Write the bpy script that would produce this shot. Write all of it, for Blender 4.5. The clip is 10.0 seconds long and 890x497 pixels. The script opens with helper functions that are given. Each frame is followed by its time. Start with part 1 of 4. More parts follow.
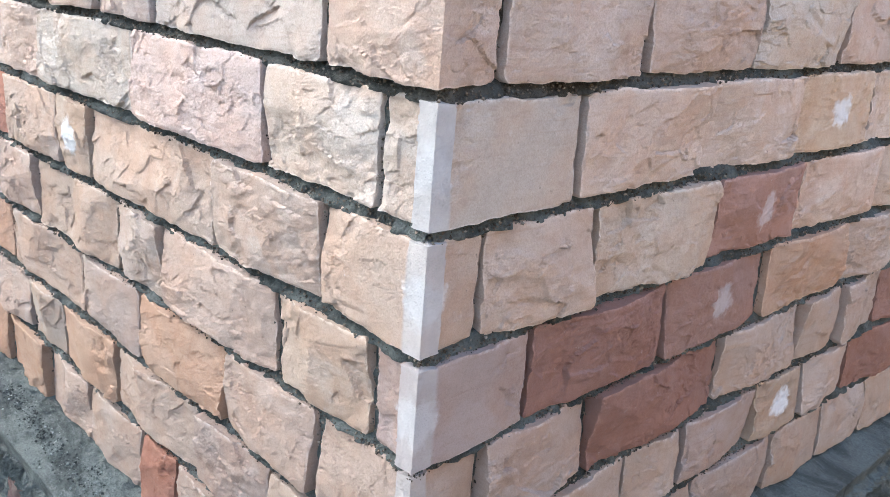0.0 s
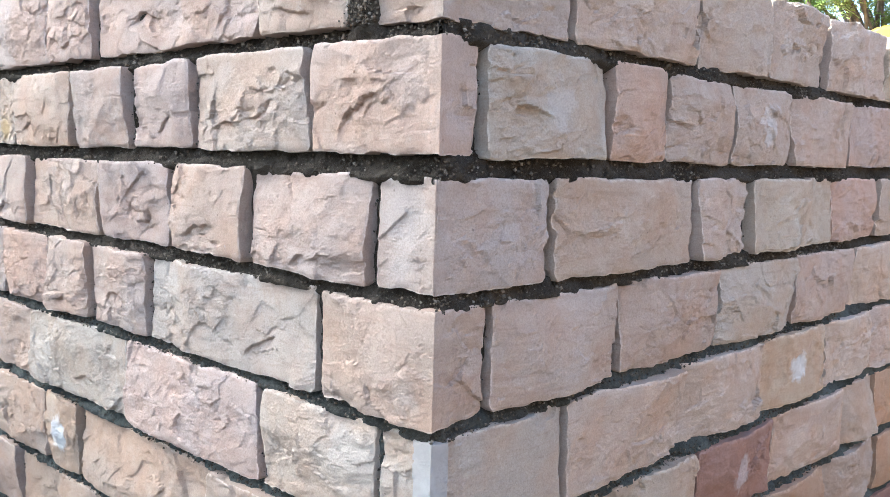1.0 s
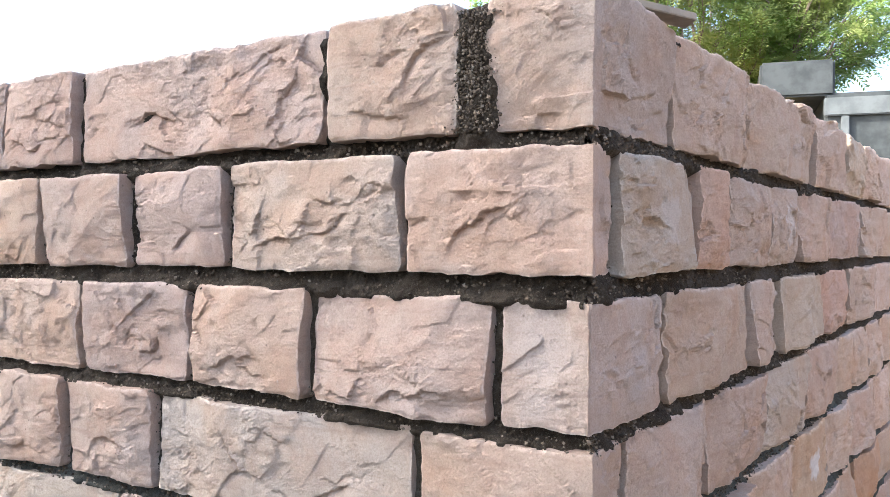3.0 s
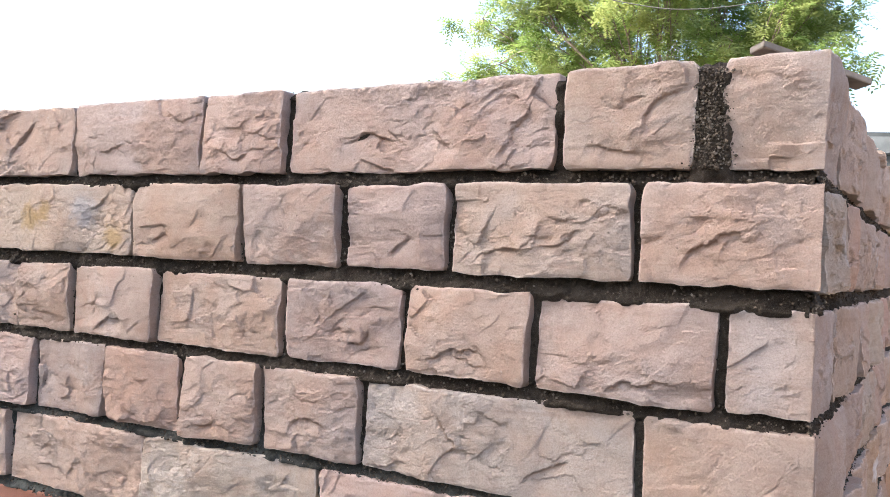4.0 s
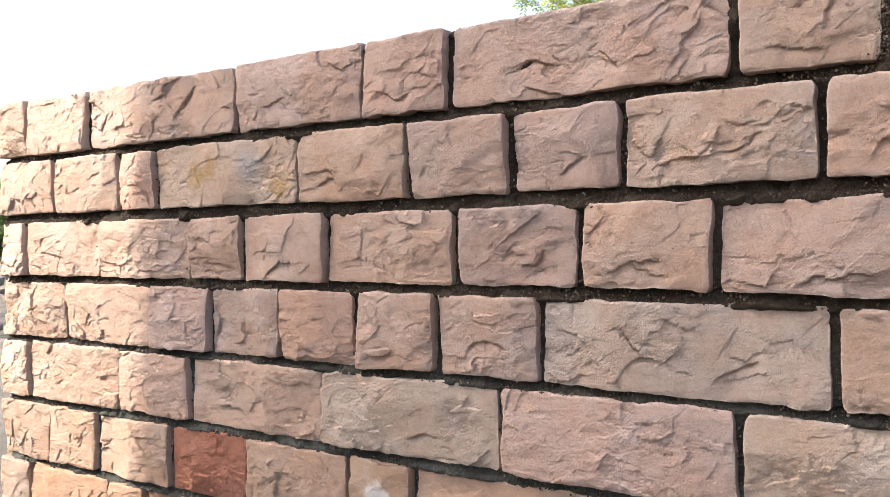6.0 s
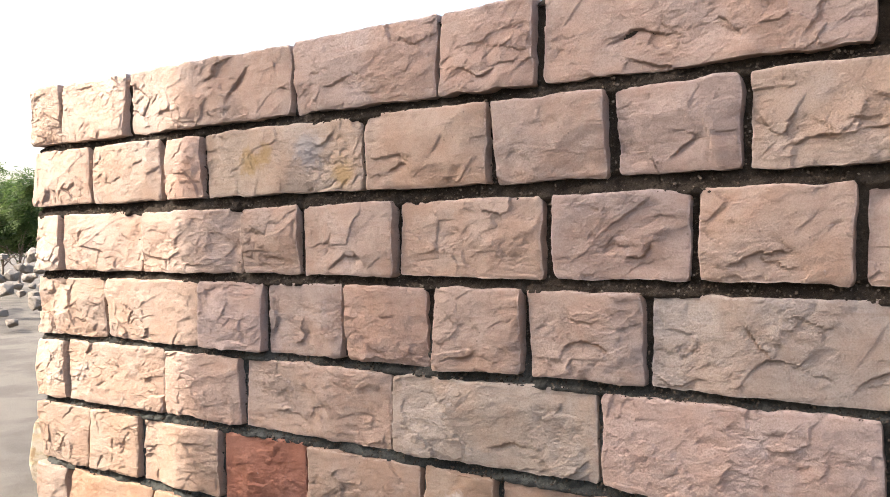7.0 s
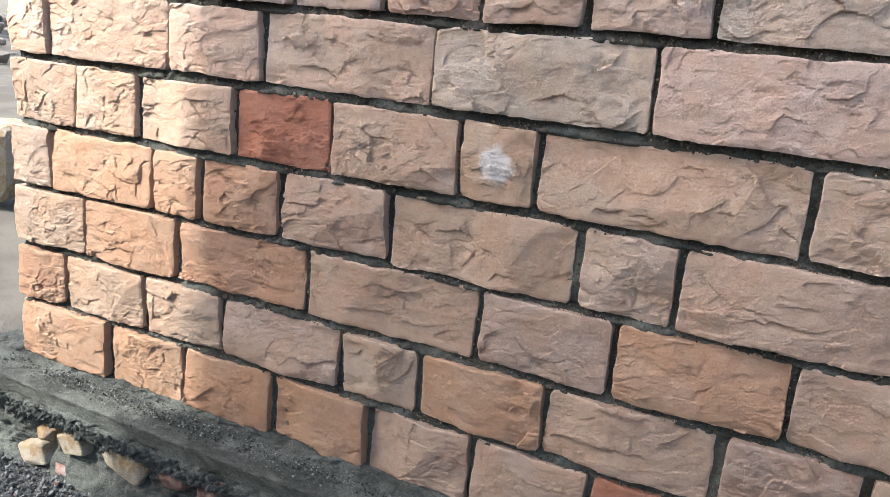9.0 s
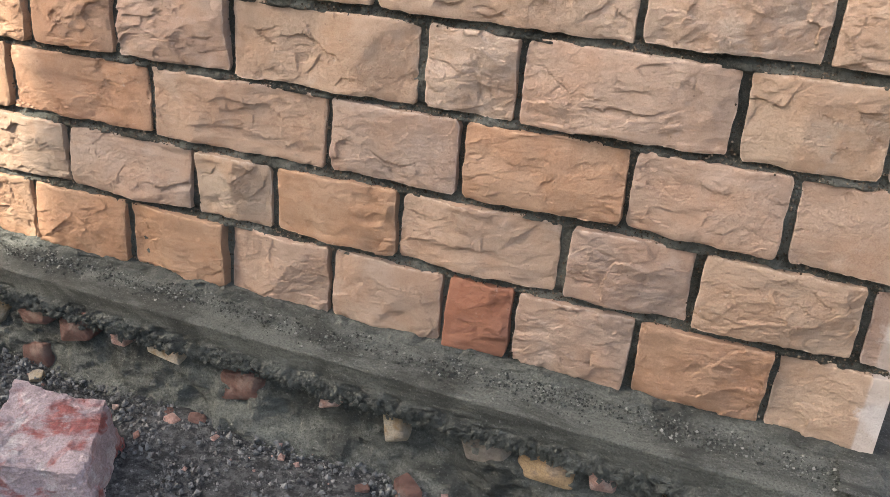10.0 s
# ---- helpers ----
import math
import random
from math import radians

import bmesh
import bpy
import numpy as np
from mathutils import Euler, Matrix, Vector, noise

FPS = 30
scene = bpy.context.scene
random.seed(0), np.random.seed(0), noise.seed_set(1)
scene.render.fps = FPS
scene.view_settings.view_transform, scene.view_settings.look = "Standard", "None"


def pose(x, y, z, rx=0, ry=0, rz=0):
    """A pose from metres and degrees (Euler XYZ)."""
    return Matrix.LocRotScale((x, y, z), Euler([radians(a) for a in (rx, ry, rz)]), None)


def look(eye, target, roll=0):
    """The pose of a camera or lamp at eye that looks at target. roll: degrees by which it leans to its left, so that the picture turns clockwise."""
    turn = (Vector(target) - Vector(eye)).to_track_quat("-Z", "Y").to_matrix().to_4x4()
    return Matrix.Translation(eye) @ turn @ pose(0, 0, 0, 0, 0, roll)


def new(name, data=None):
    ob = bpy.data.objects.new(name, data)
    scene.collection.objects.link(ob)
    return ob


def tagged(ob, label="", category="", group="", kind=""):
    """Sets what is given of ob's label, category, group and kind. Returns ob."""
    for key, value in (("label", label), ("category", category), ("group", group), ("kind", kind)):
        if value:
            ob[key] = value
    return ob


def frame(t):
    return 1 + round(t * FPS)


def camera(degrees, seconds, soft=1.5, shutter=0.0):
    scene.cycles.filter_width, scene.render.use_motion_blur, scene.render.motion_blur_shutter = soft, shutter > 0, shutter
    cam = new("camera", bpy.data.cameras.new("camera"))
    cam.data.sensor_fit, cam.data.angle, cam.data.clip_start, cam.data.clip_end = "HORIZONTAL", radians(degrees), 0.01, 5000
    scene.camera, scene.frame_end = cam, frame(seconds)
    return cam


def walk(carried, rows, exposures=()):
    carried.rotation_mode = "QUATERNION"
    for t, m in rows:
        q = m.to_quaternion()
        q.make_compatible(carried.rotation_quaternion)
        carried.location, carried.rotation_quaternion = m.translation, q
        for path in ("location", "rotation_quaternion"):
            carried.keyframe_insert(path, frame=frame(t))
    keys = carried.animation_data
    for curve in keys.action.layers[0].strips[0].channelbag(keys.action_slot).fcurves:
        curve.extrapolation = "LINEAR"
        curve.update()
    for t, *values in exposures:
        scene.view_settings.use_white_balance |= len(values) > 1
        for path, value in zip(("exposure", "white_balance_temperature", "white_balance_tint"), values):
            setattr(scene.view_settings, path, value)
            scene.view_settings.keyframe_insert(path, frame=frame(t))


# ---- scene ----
cam = camera(54.6, 10.0, soft=0.75)
PATH = [
    (0, (0.678, -0.652, 1.314), (-0.659, 0.69, 0.674), 4.5),
    (0.5, (0.677, -0.686, 1.407), (-0.697, 0.7, 0.966), 3.0),
    (0.6, (0.675, -0.692, 1.438), (-0.697, 0.707, 1.036), 2.7),
    (1, (0.678, -0.704, 1.5), (-0.687, 0.742, 1.285), 1.6),
    (1.5, (0.684, -0.699, 1.542), (-0.624, 0.813, 1.46), 2.0),
    (2, (0.654, -0.717, 1.546), (-0.604, 0.837, 1.539), 3.8),
    (2.2, (0.618, -0.724, 1.55), (-0.625, 0.842, 1.564), 4.1),
    (3.3, (0.26, -0.906, 1.53), (-0.769, 0.809, 1.5), -0.6),
    (3.5, (0.215, -1.0, 1.535), (-0.771, 0.74, 1.505), -0.0),
    (4, (0.12, -1.161, 1.517), (-0.865, 0.58, 1.545), 2.7),
    (4.5, (0.07, -1.224, 1.491), (-0.966, 0.486, 1.55), 4.6),
    (5, (0.055, -1.268, 1.478), (-1.051, 0.397, 1.536), 3.8),
    (5.5, (0.044, -1.282, 1.435), (-1.069, 0.379, 1.455), 0.8),
    (5.7, (0.034, -1.288, 1.418), (-1.088, 0.367, 1.415), -0.0),
    (7, (-0.179, -1.24, 1.41), (-1.332, 0.394, 1.381), -0.7),
    (7.5, (-0.34, -1.259, 1.381), (-1.393, 0.44, 1.301), -0.8),
    (8, (-0.393, -1.355, 1.307), (-1.319, 0.399, 1.051), 1.6),
    (8.1, (-0.394, -1.358, 1.294), (-1.314, 0.396, 1.016), 1.9),
    (8.5, (-0.404, -1.407, 1.236), (-1.299, 0.349, 0.896), 3.0),
    (8.6, (-0.4, -1.408, 1.225), (-1.297, 0.339, 0.845), 3.4),
    (9, (-0.395, -1.429, 1.168), (-1.27, 0.296, 0.661), 5.0),
    (9.5, (-0.359, -1.418, 1.108), (-1.167, 0.291, 0.455), 4.9),
    (10, (-0.278, -1.391, 1.074), (-0.906, 0.334, 0.279), 4.5),
]
EXPOSURES = [(0.0, 3.07, 5400, 0), (0.5, 2.95, 5350, -1), (1.0, 2.8, 5250, -2), (2.0, 2.63, 5350, -1), (3.5, 2.58, 5900, 7), (4.5, 2.05, 5980, 9), (5.5, 2.0, 6430, 12), (7.0, 2.05, 6580, 12), (8.0, 1.99, 6680, 12), (8.5, 2.07, 5930, 6), (9.0, 2.12, 5980, 6), (9.5, 2.3, 6530, 8), (10.0, 2.45, 6830, 8)]
walk(cam, [(t, look(eye, target, roll)) for t, eye, target, roll in PATH], EXPOSURES)

# ---- light ----
world = bpy.data.worlds.new("world")
scene.world = world
world.use_nodes = True
wn = world.node_tree
sky = wn.nodes.new("ShaderNodeTexSky")
sky.sky_type, sky.sun_disc = "NISHITA", False
SUN_FROM = Vector((-0.60, -0.52, 0.64)).normalized()
sky.sun_elevation = math.asin(SUN_FROM.z)
sky.sun_rotation = math.atan2(SUN_FROM.x, SUN_FROM.y)
sky.air_density, sky.dust_density, sky.ozone_density = 1.0, 5.5, 1.0
background = wn.nodes["Background"]
haze = wn.nodes.new("ShaderNodeHueSaturation")
haze.inputs["Saturation"].default_value = 0.95
wn.links.new(sky.outputs[0], haze.inputs["Color"])
wn.links.new(haze.outputs[0], background.inputs[0])
background.inputs[1].default_value = 0.15
sun_data = bpy.data.lights.new("sun", "SUN")
sun_data.energy, sun_data.angle, sun_data.color = 2.8, radians(0.53), (1.0, 0.93, 0.82)
sun = new("sun", sun_data)
sun.matrix_world = look(SUN_FROM * 30, (0, 0, 0))


# ---- small numeric tools ----
def grid_hash(ix, iy, seed):
    n = (ix.astype(np.int64) * 374761393 + iy.astype(np.int64) * 668265263 + seed * 974711) & 0xFFFFFFFF
    n = ((n ^ (n >> 13)) * 1274126177) & 0xFFFFFFFF
    return ((n ^ (n >> 16)) & 0xFFFF) / 65535.0


def value_noise(x, y, seed=0):
    """Smooth noise, -1 to 1."""
    ix, iy = np.floor(x), np.floor(y)
    fx, fy = x - ix, y - iy
    fx, fy = fx * fx * (3 - 2 * fx), fy * fy * (3 - 2 * fy)
    a, b = grid_hash(ix, iy, seed), grid_hash(ix + 1, iy, seed)
    c, d = grid_hash(ix, iy + 1, seed), grid_hash(ix + 1, iy + 1, seed)
    return 2 * ((a + (b - a) * fx) * (1 - fy) + (c + (d - c) * fx) * fy) - 1


def fbm(x, y, seed=0, octaves=4):
    total, amp = 0, 0.55
    for k in range(octaves):
        total = total + amp * value_noise(x, y, seed + 17 * k)
        x, y, amp = x * 2.03 + 3.1, y * 2.03 + 1.7, amp * 0.5
    return total


def smooth(a, b, x):
    k = np.clip((x - a) / (b - a), 0, 1)
    return k * k * (3 - 2 * k)


def grid_mesh(name, pts, closed=False, shade=True):
    """A quad mesh on a grid of points of shape (rows, columns, 3)."""
    rows, cols = pts.shape[:2]
    idx = np.arange(rows * cols).reshape(rows, cols)
    if closed:
        idx = np.concatenate([idx, idx[:, :1]], axis=1)
    faces = np.stack([idx[:-1, :-1], idx[:-1, 1:], idx[1:, 1:], idx[1:, :-1]], axis=-1).reshape(-1, 4)
    return mesh_from(name, pts.reshape(-1, 3), faces, shade)


def mesh_from(name, verts, faces, shade=True):
    me = bpy.data.meshes.new(name)
    verts, faces = np.asarray(verts, np.float32), np.asarray(faces, np.int32)
    me.vertices.add(len(verts))
    me.vertices.foreach_set("co", verts.ravel())
    me.loops.add(faces.size)
    me.loops.foreach_set("vertex_index", faces.ravel())
    me.polygons.add(len(faces))
    me.polygons.foreach_set("loop_start", np.arange(0, faces.size, faces.shape[1], dtype=np.int32))
    me.polygons.foreach_set("loop_total", np.full(len(faces), faces.shape[1], np.int32))
    me.update(calc_edges=True)
    me.polygons.foreach_set("use_smooth", np.full(len(faces), shade, bool))
    return me


def part(name, bm, material, parent=None, label=""):
    """Links a bmesh or a mesh as one object, under parent if there is one."""
    me = bm
    if isinstance(bm, bmesh.types.BMesh):
        me = bpy.data.meshes.new(name)
        bm.to_mesh(me)
        bm.free()
    if material and not me.materials:
        me.materials.append(material)
    ob = new(name, me)
    ob.parent = parent
    return tagged(ob, label)


def box_bm(x0, x1, y0, y1, z0, z1, bevel=0.0):
    bm = bmesh.new()
    bmesh.ops.create_cube(bm, size=1, matrix=Matrix.Translation(((x0 + x1) / 2, (y0 + y1) / 2, (z0 + z1) / 2)) @ Matrix.Diagonal((x1 - x0, y1 - y0, z1 - z0, 1)))
    if bevel:
        bmesh.ops.bevel(bm, geom=bm.edges[:], offset=bevel, segments=2, affect="EDGES")
    return bm


def tube(verts, faces, path, radii, sides=7):
    """Adds a tapering tube along path to lists of points and quads."""
    start = len(verts)
    for k, p in enumerate(path):
        ahead = (path[min(k + 1, len(path) - 1)] - path[max(k - 1, 0)]).normalized()
        side = ahead.cross(Vector((0.3, 0.9, 0.2))).normalized()
        up = side.cross(ahead)
        for s in range(sides):
            a = 2 * math.pi * s / sides
            verts.append(p + (side * math.cos(a) + up * math.sin(a)) * radii[k])
    for k in range(len(path) - 1):
        for s in range(sides):
            a, b = start + k * sides + s, start + k * sides + (s + 1) % sides
            faces.append((a, b, b + sides, a + sides))


# ---- materials ----
class Nodes:
    """Short hand for building a node material."""

    def __init__(self, name, rough=0.9):
        self.mat = bpy.data.materials.new(name)
        self.mat.use_nodes = True
        self.tree = self.mat.node_tree
        self.shader = self.tree.nodes["Principled BSDF"]
        self.shader.inputs["Roughness"].default_value = rough
        self.shader.inputs["Specular IOR Level"].default_value = 0.25
        self.coords = self.tree.nodes.new("ShaderNodeTexCoord")

    def link(self, a, b):
        self.tree.links.new(a, b)

    def put(self, socket, value):
        if hasattr(value, "default_value"):
            self.link(value, socket)
        else:
            socket.default_value = value

    def place(self, scale=(1, 1, 1), turn=(0, 0, 0), shift=(0, 0, 0), space="Object"):
        m = self.tree.nodes.new("ShaderNodeMapping")
        self.link(self.coords.outputs[space], m.inputs[0])
        self.put(m.inputs["Location"], shift)
        m.inputs["Rotation"].default_value = turn
        m.inputs["Scale"].default_value = scale
        return m.outputs[0]

    def noise(self, scale, detail=4, rough=0.55, at=None, warp=0.0):
        n = self.tree.nodes.new("ShaderNodeTexNoise")
        self.link(at or self.coords.outputs["Object"], n.inputs["Vector"])
        n.inputs["Scale"].default_value, n.inputs["Detail"].default_value = scale, detail
        n.inputs["Roughness"].default_value, n.inputs["Distortion"].default_value = rough, warp
        return n.outputs["Fac"]

    def cells(self, scale, at=None, feature="F1"):
        n = self.tree.nodes.new("ShaderNodeTexVoronoi")
        n.feature = feature
        self.link(at or self.coords.outputs["Object"], n.inputs["Vector"])
        n.inputs["Scale"].default_value = scale
        return n

    def ramp(self, fac, a, b, low=0.0, high=1.0):
        n = self.tree.nodes.new("ShaderNodeMapRange")
        n.interpolation_type = "SMOOTHSTEP"
        self.link(fac, n.inputs[0])
        for i, v in enumerate((a, b, low, high)):
            n.inputs[i + 1].default_value = v
        return n.outputs[0]

    def math(self, op, a, b=0.0):
        n = self.tree.nodes.new("ShaderNodeMath")
        n.operation = op
        self.put(n.inputs[0], a)
        self.put(n.inputs[1], b)
        return n.outputs[0]

    def mix(self, fac, a, b, blend="MIX"):
        n = self.tree.nodes.new("ShaderNodeMix")
        n.data_type, n.blend_type = "RGBA", blend
        self.put(n.inputs[0], fac)
        for s, v in ((n.inputs[6], a), (n.inputs[7], b)):
            self.put(s, v if hasattr(v, "default_value") else (*v, 1))
        return n.outputs[2]

    def bump(self, height, strength, distance, base=None):
        n = self.tree.nodes.new("ShaderNodeBump")
        n.inputs["Strength"].default_value, n.inputs["Distance"].default_value = strength, distance
        self.link(height, n.inputs["Height"])
        if base:
            self.link(base, n.inputs["Normal"])
        return n.outputs[0]

    def done(self, color, normal=None):
        self.put(self.shader.inputs["Base Color"], color if hasattr(color, "default_value") else (*color, 1))
        if normal:
            self.link(normal, self.shader.inputs["Normal"])
        return self.mat


def sandstone(name, arris=False, stained=False):
    """Rock-faced sandstone; the base colour comes from each stone, its alpha says how pale a bruise it carries."""
    n = Nodes(name, 0.88)
    info = n.tree.nodes.new("ShaderNodeObjectInfo")
    rnd = info.outputs["Random"]
    shift = n.tree.nodes.new("ShaderNodeCombineXYZ")
    for i, k in enumerate((37.0, 91.0, 53.0)):
        n.link(n.math("MULTIPLY", rnd, k), shift.inputs[i])
    at = n.place(shift=shift.outputs[0])
    bed = n.place(scale=(5, 5, 60), turn=(0.12, 0.2, 0), shift=shift.outputs[0])
    broad, mid = n.noise(9, 3, 0.5, at), n.noise(34, 5, 0.6, at)
    fine, beds = n.noise(420, 3, 0.7, at), n.noise(1.6, 4, 0.6, bed, 0.6)
    tint = info.outputs["Color"]
    col = n.mix(n.ramp(broad, 0.36, 0.62, 0.0, 0.65), tint, n.mix(1.0, tint, (1.05, 0.90, 0.79), "MULTIPLY"))
    col = n.mix(n.ramp(n.noise(6.5, 4, 0.6, at, 0.5), 0.5, 0.66, 0.0, 0.75), col, n.mix(1.0, tint, (1.14, 1.20, 1.26), "MULTIPLY"))
    col = n.mix(n.ramp(mid, 0.42, 0.75, 0.0, 0.55), col, n.mix(1.0, tint, (1.14, 1.16, 1.17), "MULTIPLY"))
    col = n.mix(n.ramp(beds, 0.52, 0.75, 0.0, 0.45), col, n.mix(1.0, tint, (0.80, 0.70, 0.63), "MULTIPLY"))
    col = n.mix(n.ramp(n.noise(15, 4, 0.65, at, 0.8), 0.6, 0.74, 0.0, 0.5), col, n.mix(1.0, tint, (0.82, 0.72, 0.66), "MULTIPLY"))
    col = n.mix(n.ramp(fine, 0.3, 0.62, 0.22, 0.0), col, (0.16, 0.105, 0.08))
    col = n.mix(n.ramp(n.noise(150, 5, 0.8, at), 0.52, 0.72, 0.0, 0.25), col, n.mix(1.0, tint, (0.62, 0.53, 0.47), 'MULTIPLY'))
    grain = n.noise(75, 7, 0.78, at, 0.4)
    col = n.mix(n.ramp(grain, 0.34, 0.47, 0.22, 0.0), col, n.mix(1.0, tint, (0.66, 0.58, 0.53), "MULTIPLY"))
    col = n.mix(n.ramp(grain, 0.52, 0.66, 0.0, 0.25), col, n.mix(1.0, tint, (1.26, 1.28, 1.29), "MULTIPLY"))
    pits = n.cells(60, at).outputs["Distance"]
    col = n.mix(n.math("MULTIPLY", n.ramp(pits, 0.0, 0.16, 0.6, 0.0), n.ramp(mid, 0.5, 0.6)), col, (0.09, 0.065, 0.05))
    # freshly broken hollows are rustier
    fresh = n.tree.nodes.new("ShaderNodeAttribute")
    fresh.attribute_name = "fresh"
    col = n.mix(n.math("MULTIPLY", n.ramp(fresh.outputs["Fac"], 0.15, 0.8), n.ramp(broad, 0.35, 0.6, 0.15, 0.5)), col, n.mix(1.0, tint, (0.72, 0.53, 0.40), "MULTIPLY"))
    dust = n.math("MULTIPLY", n.ramp(n.noise(55, 6, 0.75, at), 0.6, 0.78), n.ramp(broad, 0.4, 0.6))
    col = n.mix(n.math("MULTIPLY", dust, 0.5), col, (0.62, 0.56, 0.52))
    # chipped arrises are paler and dusty; light caught by top edges is painted in
    worn = n.tree.nodes.new("ShaderNodeAttribute")
    worn.attribute_name = "worn"
    col = n.mix(n.math("MULTIPLY", n.ramp(worn.outputs["Fac"], 0.25, 0.9), n.ramp(n.noise(70, 5, 0.7, at), 0.40, 0.58, 0.0, 0.85)), col, n.mix(1.0, tint, (1.38, 1.45, 1.48), "MULTIPLY"))
    # pale bruise round the middle of the stones that carry one
    off = n.tree.nodes.new("ShaderNodeVectorMath")
    off.operation = "LENGTH"
    n.link(n.coords.outputs["Object"], off.inputs[0])
    reach = n.math("ADD", off.outputs["Value"], n.math("MULTIPLY", n.math("SUBTRACT", n.noise(38, 4, 0.6, at), 0.5), 0.06))
    bruise = n.math("MULTIPLY", n.ramp(reach, 0.022, 0.042, 1.0, 0.0), n.math("SUBTRACT", 1.0, info.outputs["Alpha"]))
    col = n.mix(n.math("MULTIPLY", bruise, 0.8), col, (0.72, 0.70, 0.70))
    if arris:
        # dressed margin either side of the corner edge
        sep = n.tree.nodes.new("ShaderNodeSeparateXYZ")
        n.link(n.coords.outputs["Object"], sep.inputs[0])
        reach = n.math("MAXIMUM", n.math("ABSOLUTE", sep.outputs[0]), n.math("ABSOLUTE", sep.outputs[1]))
        edge = n.math("ADD", reach, n.math("MULTIPLY", n.math("SUBTRACT", n.noise(30, 3, 0.6, n.place(scale=(1, 1, 0.15))), 0.5), 0.006))
        margin = n.math("MULTIPLY", n.ramp(edge, 0.027, 0.034, 1.0, 0.0), n.math("SUBTRACT", 1.0, info.outputs["Alpha"]))
        col = n.mix(n.math("MULTIPLY", margin, 0.85), col, n.mix(n.ramp(mid, 0.3, 0.7), (0.53, 0.49, 0.47), (0.44, 0.40, 0.38)))
    if stained:
        for spot, size, paint in (((-0.075, 0, 0.0), 0.040, (0.42, 0.27, 0.08)), ((-0.03, 0, 0.01), 0.034, (0.42, 0.27, 0.08)), ((0.17, 0, -0.03), 0.040, (0.42, 0.27, 0.08)), ((0.085, 0, 0.015), 0.044, (0.52, 0.49, 0.49))):
            far = n.tree.nodes.new("ShaderNodeVectorMath")
            far.operation = "DISTANCE"
            n.link(n.coords.outputs["Object"], far.inputs[0])
            far.inputs[1].default_value = spot
            reach = n.math("ADD", far.outputs["Value"], n.math("MULTIPLY", n.math("SUBTRACT", n.noise(34, 5, 0.7, at, 0.4), 0.5), 0.07))
            col = n.mix(n.ramp(reach, size * 0.3, size, 0.6, 0.0), col, paint)
    normal = n.bump(n.noise(1.6, 6, 0.7, n.place(scale=(22, 22, 170), turn=(0.05, 0.08, 0), shift=shift.outputs[0]), 0.4), 0.6, 0.0022)
    normal = n.bump(n.noise(70, 8, 0.75, at, 0.3), 1.0, 0.0075, normal)
    normal = n.bump(n.noise(330, 4, 0.8, at), 1.0, 0.0035, normal)
    return n.done(col, normal)


def mortar_material(name, a, b, speck, dry=None):
    """Coarse sand mortar; dry gives the colour of the older, drier courses low in the wall."""
    n = Nodes(name, 0.95)
    broad, fine = n.noise(7, 4, 0.6), n.noise(160, 4, 0.7)
    if dry:
        sep = n.tree.nodes.new("ShaderNodeSeparateXYZ")
        n.link(n.coords.outputs["Object"], sep.inputs[0])
        high = n.ramp(n.math("ADD", sep.outputs[2], n.math("MULTIPLY", n.math("SUBTRACT", n.noise(3.0, 4, 0.6), 0.5), 0.35)), 1.08, 1.30)
        a, b = n.mix(high, dry[0], a), n.mix(high, dry[1], b)
    col = n.mix(n.ramp(broad, 0.38, 0.64), a, b)
    grit = n.noise(330, 3, 0.75)
    col = n.mix(n.ramp(grit, 0.55, 0.68, 0.0, 0.35), col, speck)
    col = n.mix(n.ramp(fine, 0.35, 0.55, 0.5, 0.0), col, n.mix(1.0, col, (0.35, 0.33, 0.31), "MULTIPLY"))
    normal = n.bump(n.noise(75, 6, 0.75), 1.0, 0.020)
    normal = n.bump(grit, 1.0, 0.006, normal)
    return n.done(col, normal)


def trowelled(name):
    """Damp grey-green cement, smeared along the ledge."""
    n = Nodes(name, 0.8)
    smear = n.noise(4.0, 5, 0.65, n.place(scale=(1, 2.2, 2.6)), 0.8)
    col = n.mix(n.ramp(smear, 0.38, 0.62), (0.042, 0.045, 0.041), (0.118, 0.125, 0.113))
    col = n.mix(n.ramp(n.noise(9, 5, 0.7, None, 0.5), 0.56, 0.72, 0.0, 0.5), col, (0.15, 0.158, 0.145))
    col = n.mix(n.ramp(n.noise(22, 5, 0.7), 0.56, 0.7, 0.0, 0.6), col, (0.040, 0.041, 0.037))
    col = n.mix(n.ramp(n.noise(260, 3, 0.7), 0.3, 0.6, 0.6, 0.0), col, (0.022, 0.023, 0.021))
    col = n.mix(n.ramp(n.noise(190, 3, 0.75), 0.58, 0.70, 0.0, 0.5), col, (0.22, 0.225, 0.21))
    normal = n.bump(n.noise(30, 6, 0.7, n.place(scale=(0.6, 1, 1.6))), 1.0, 0.030)
    return n.done(col, n.bump(n.noise(150, 5, 0.75), 0.8, 0.006, normal))


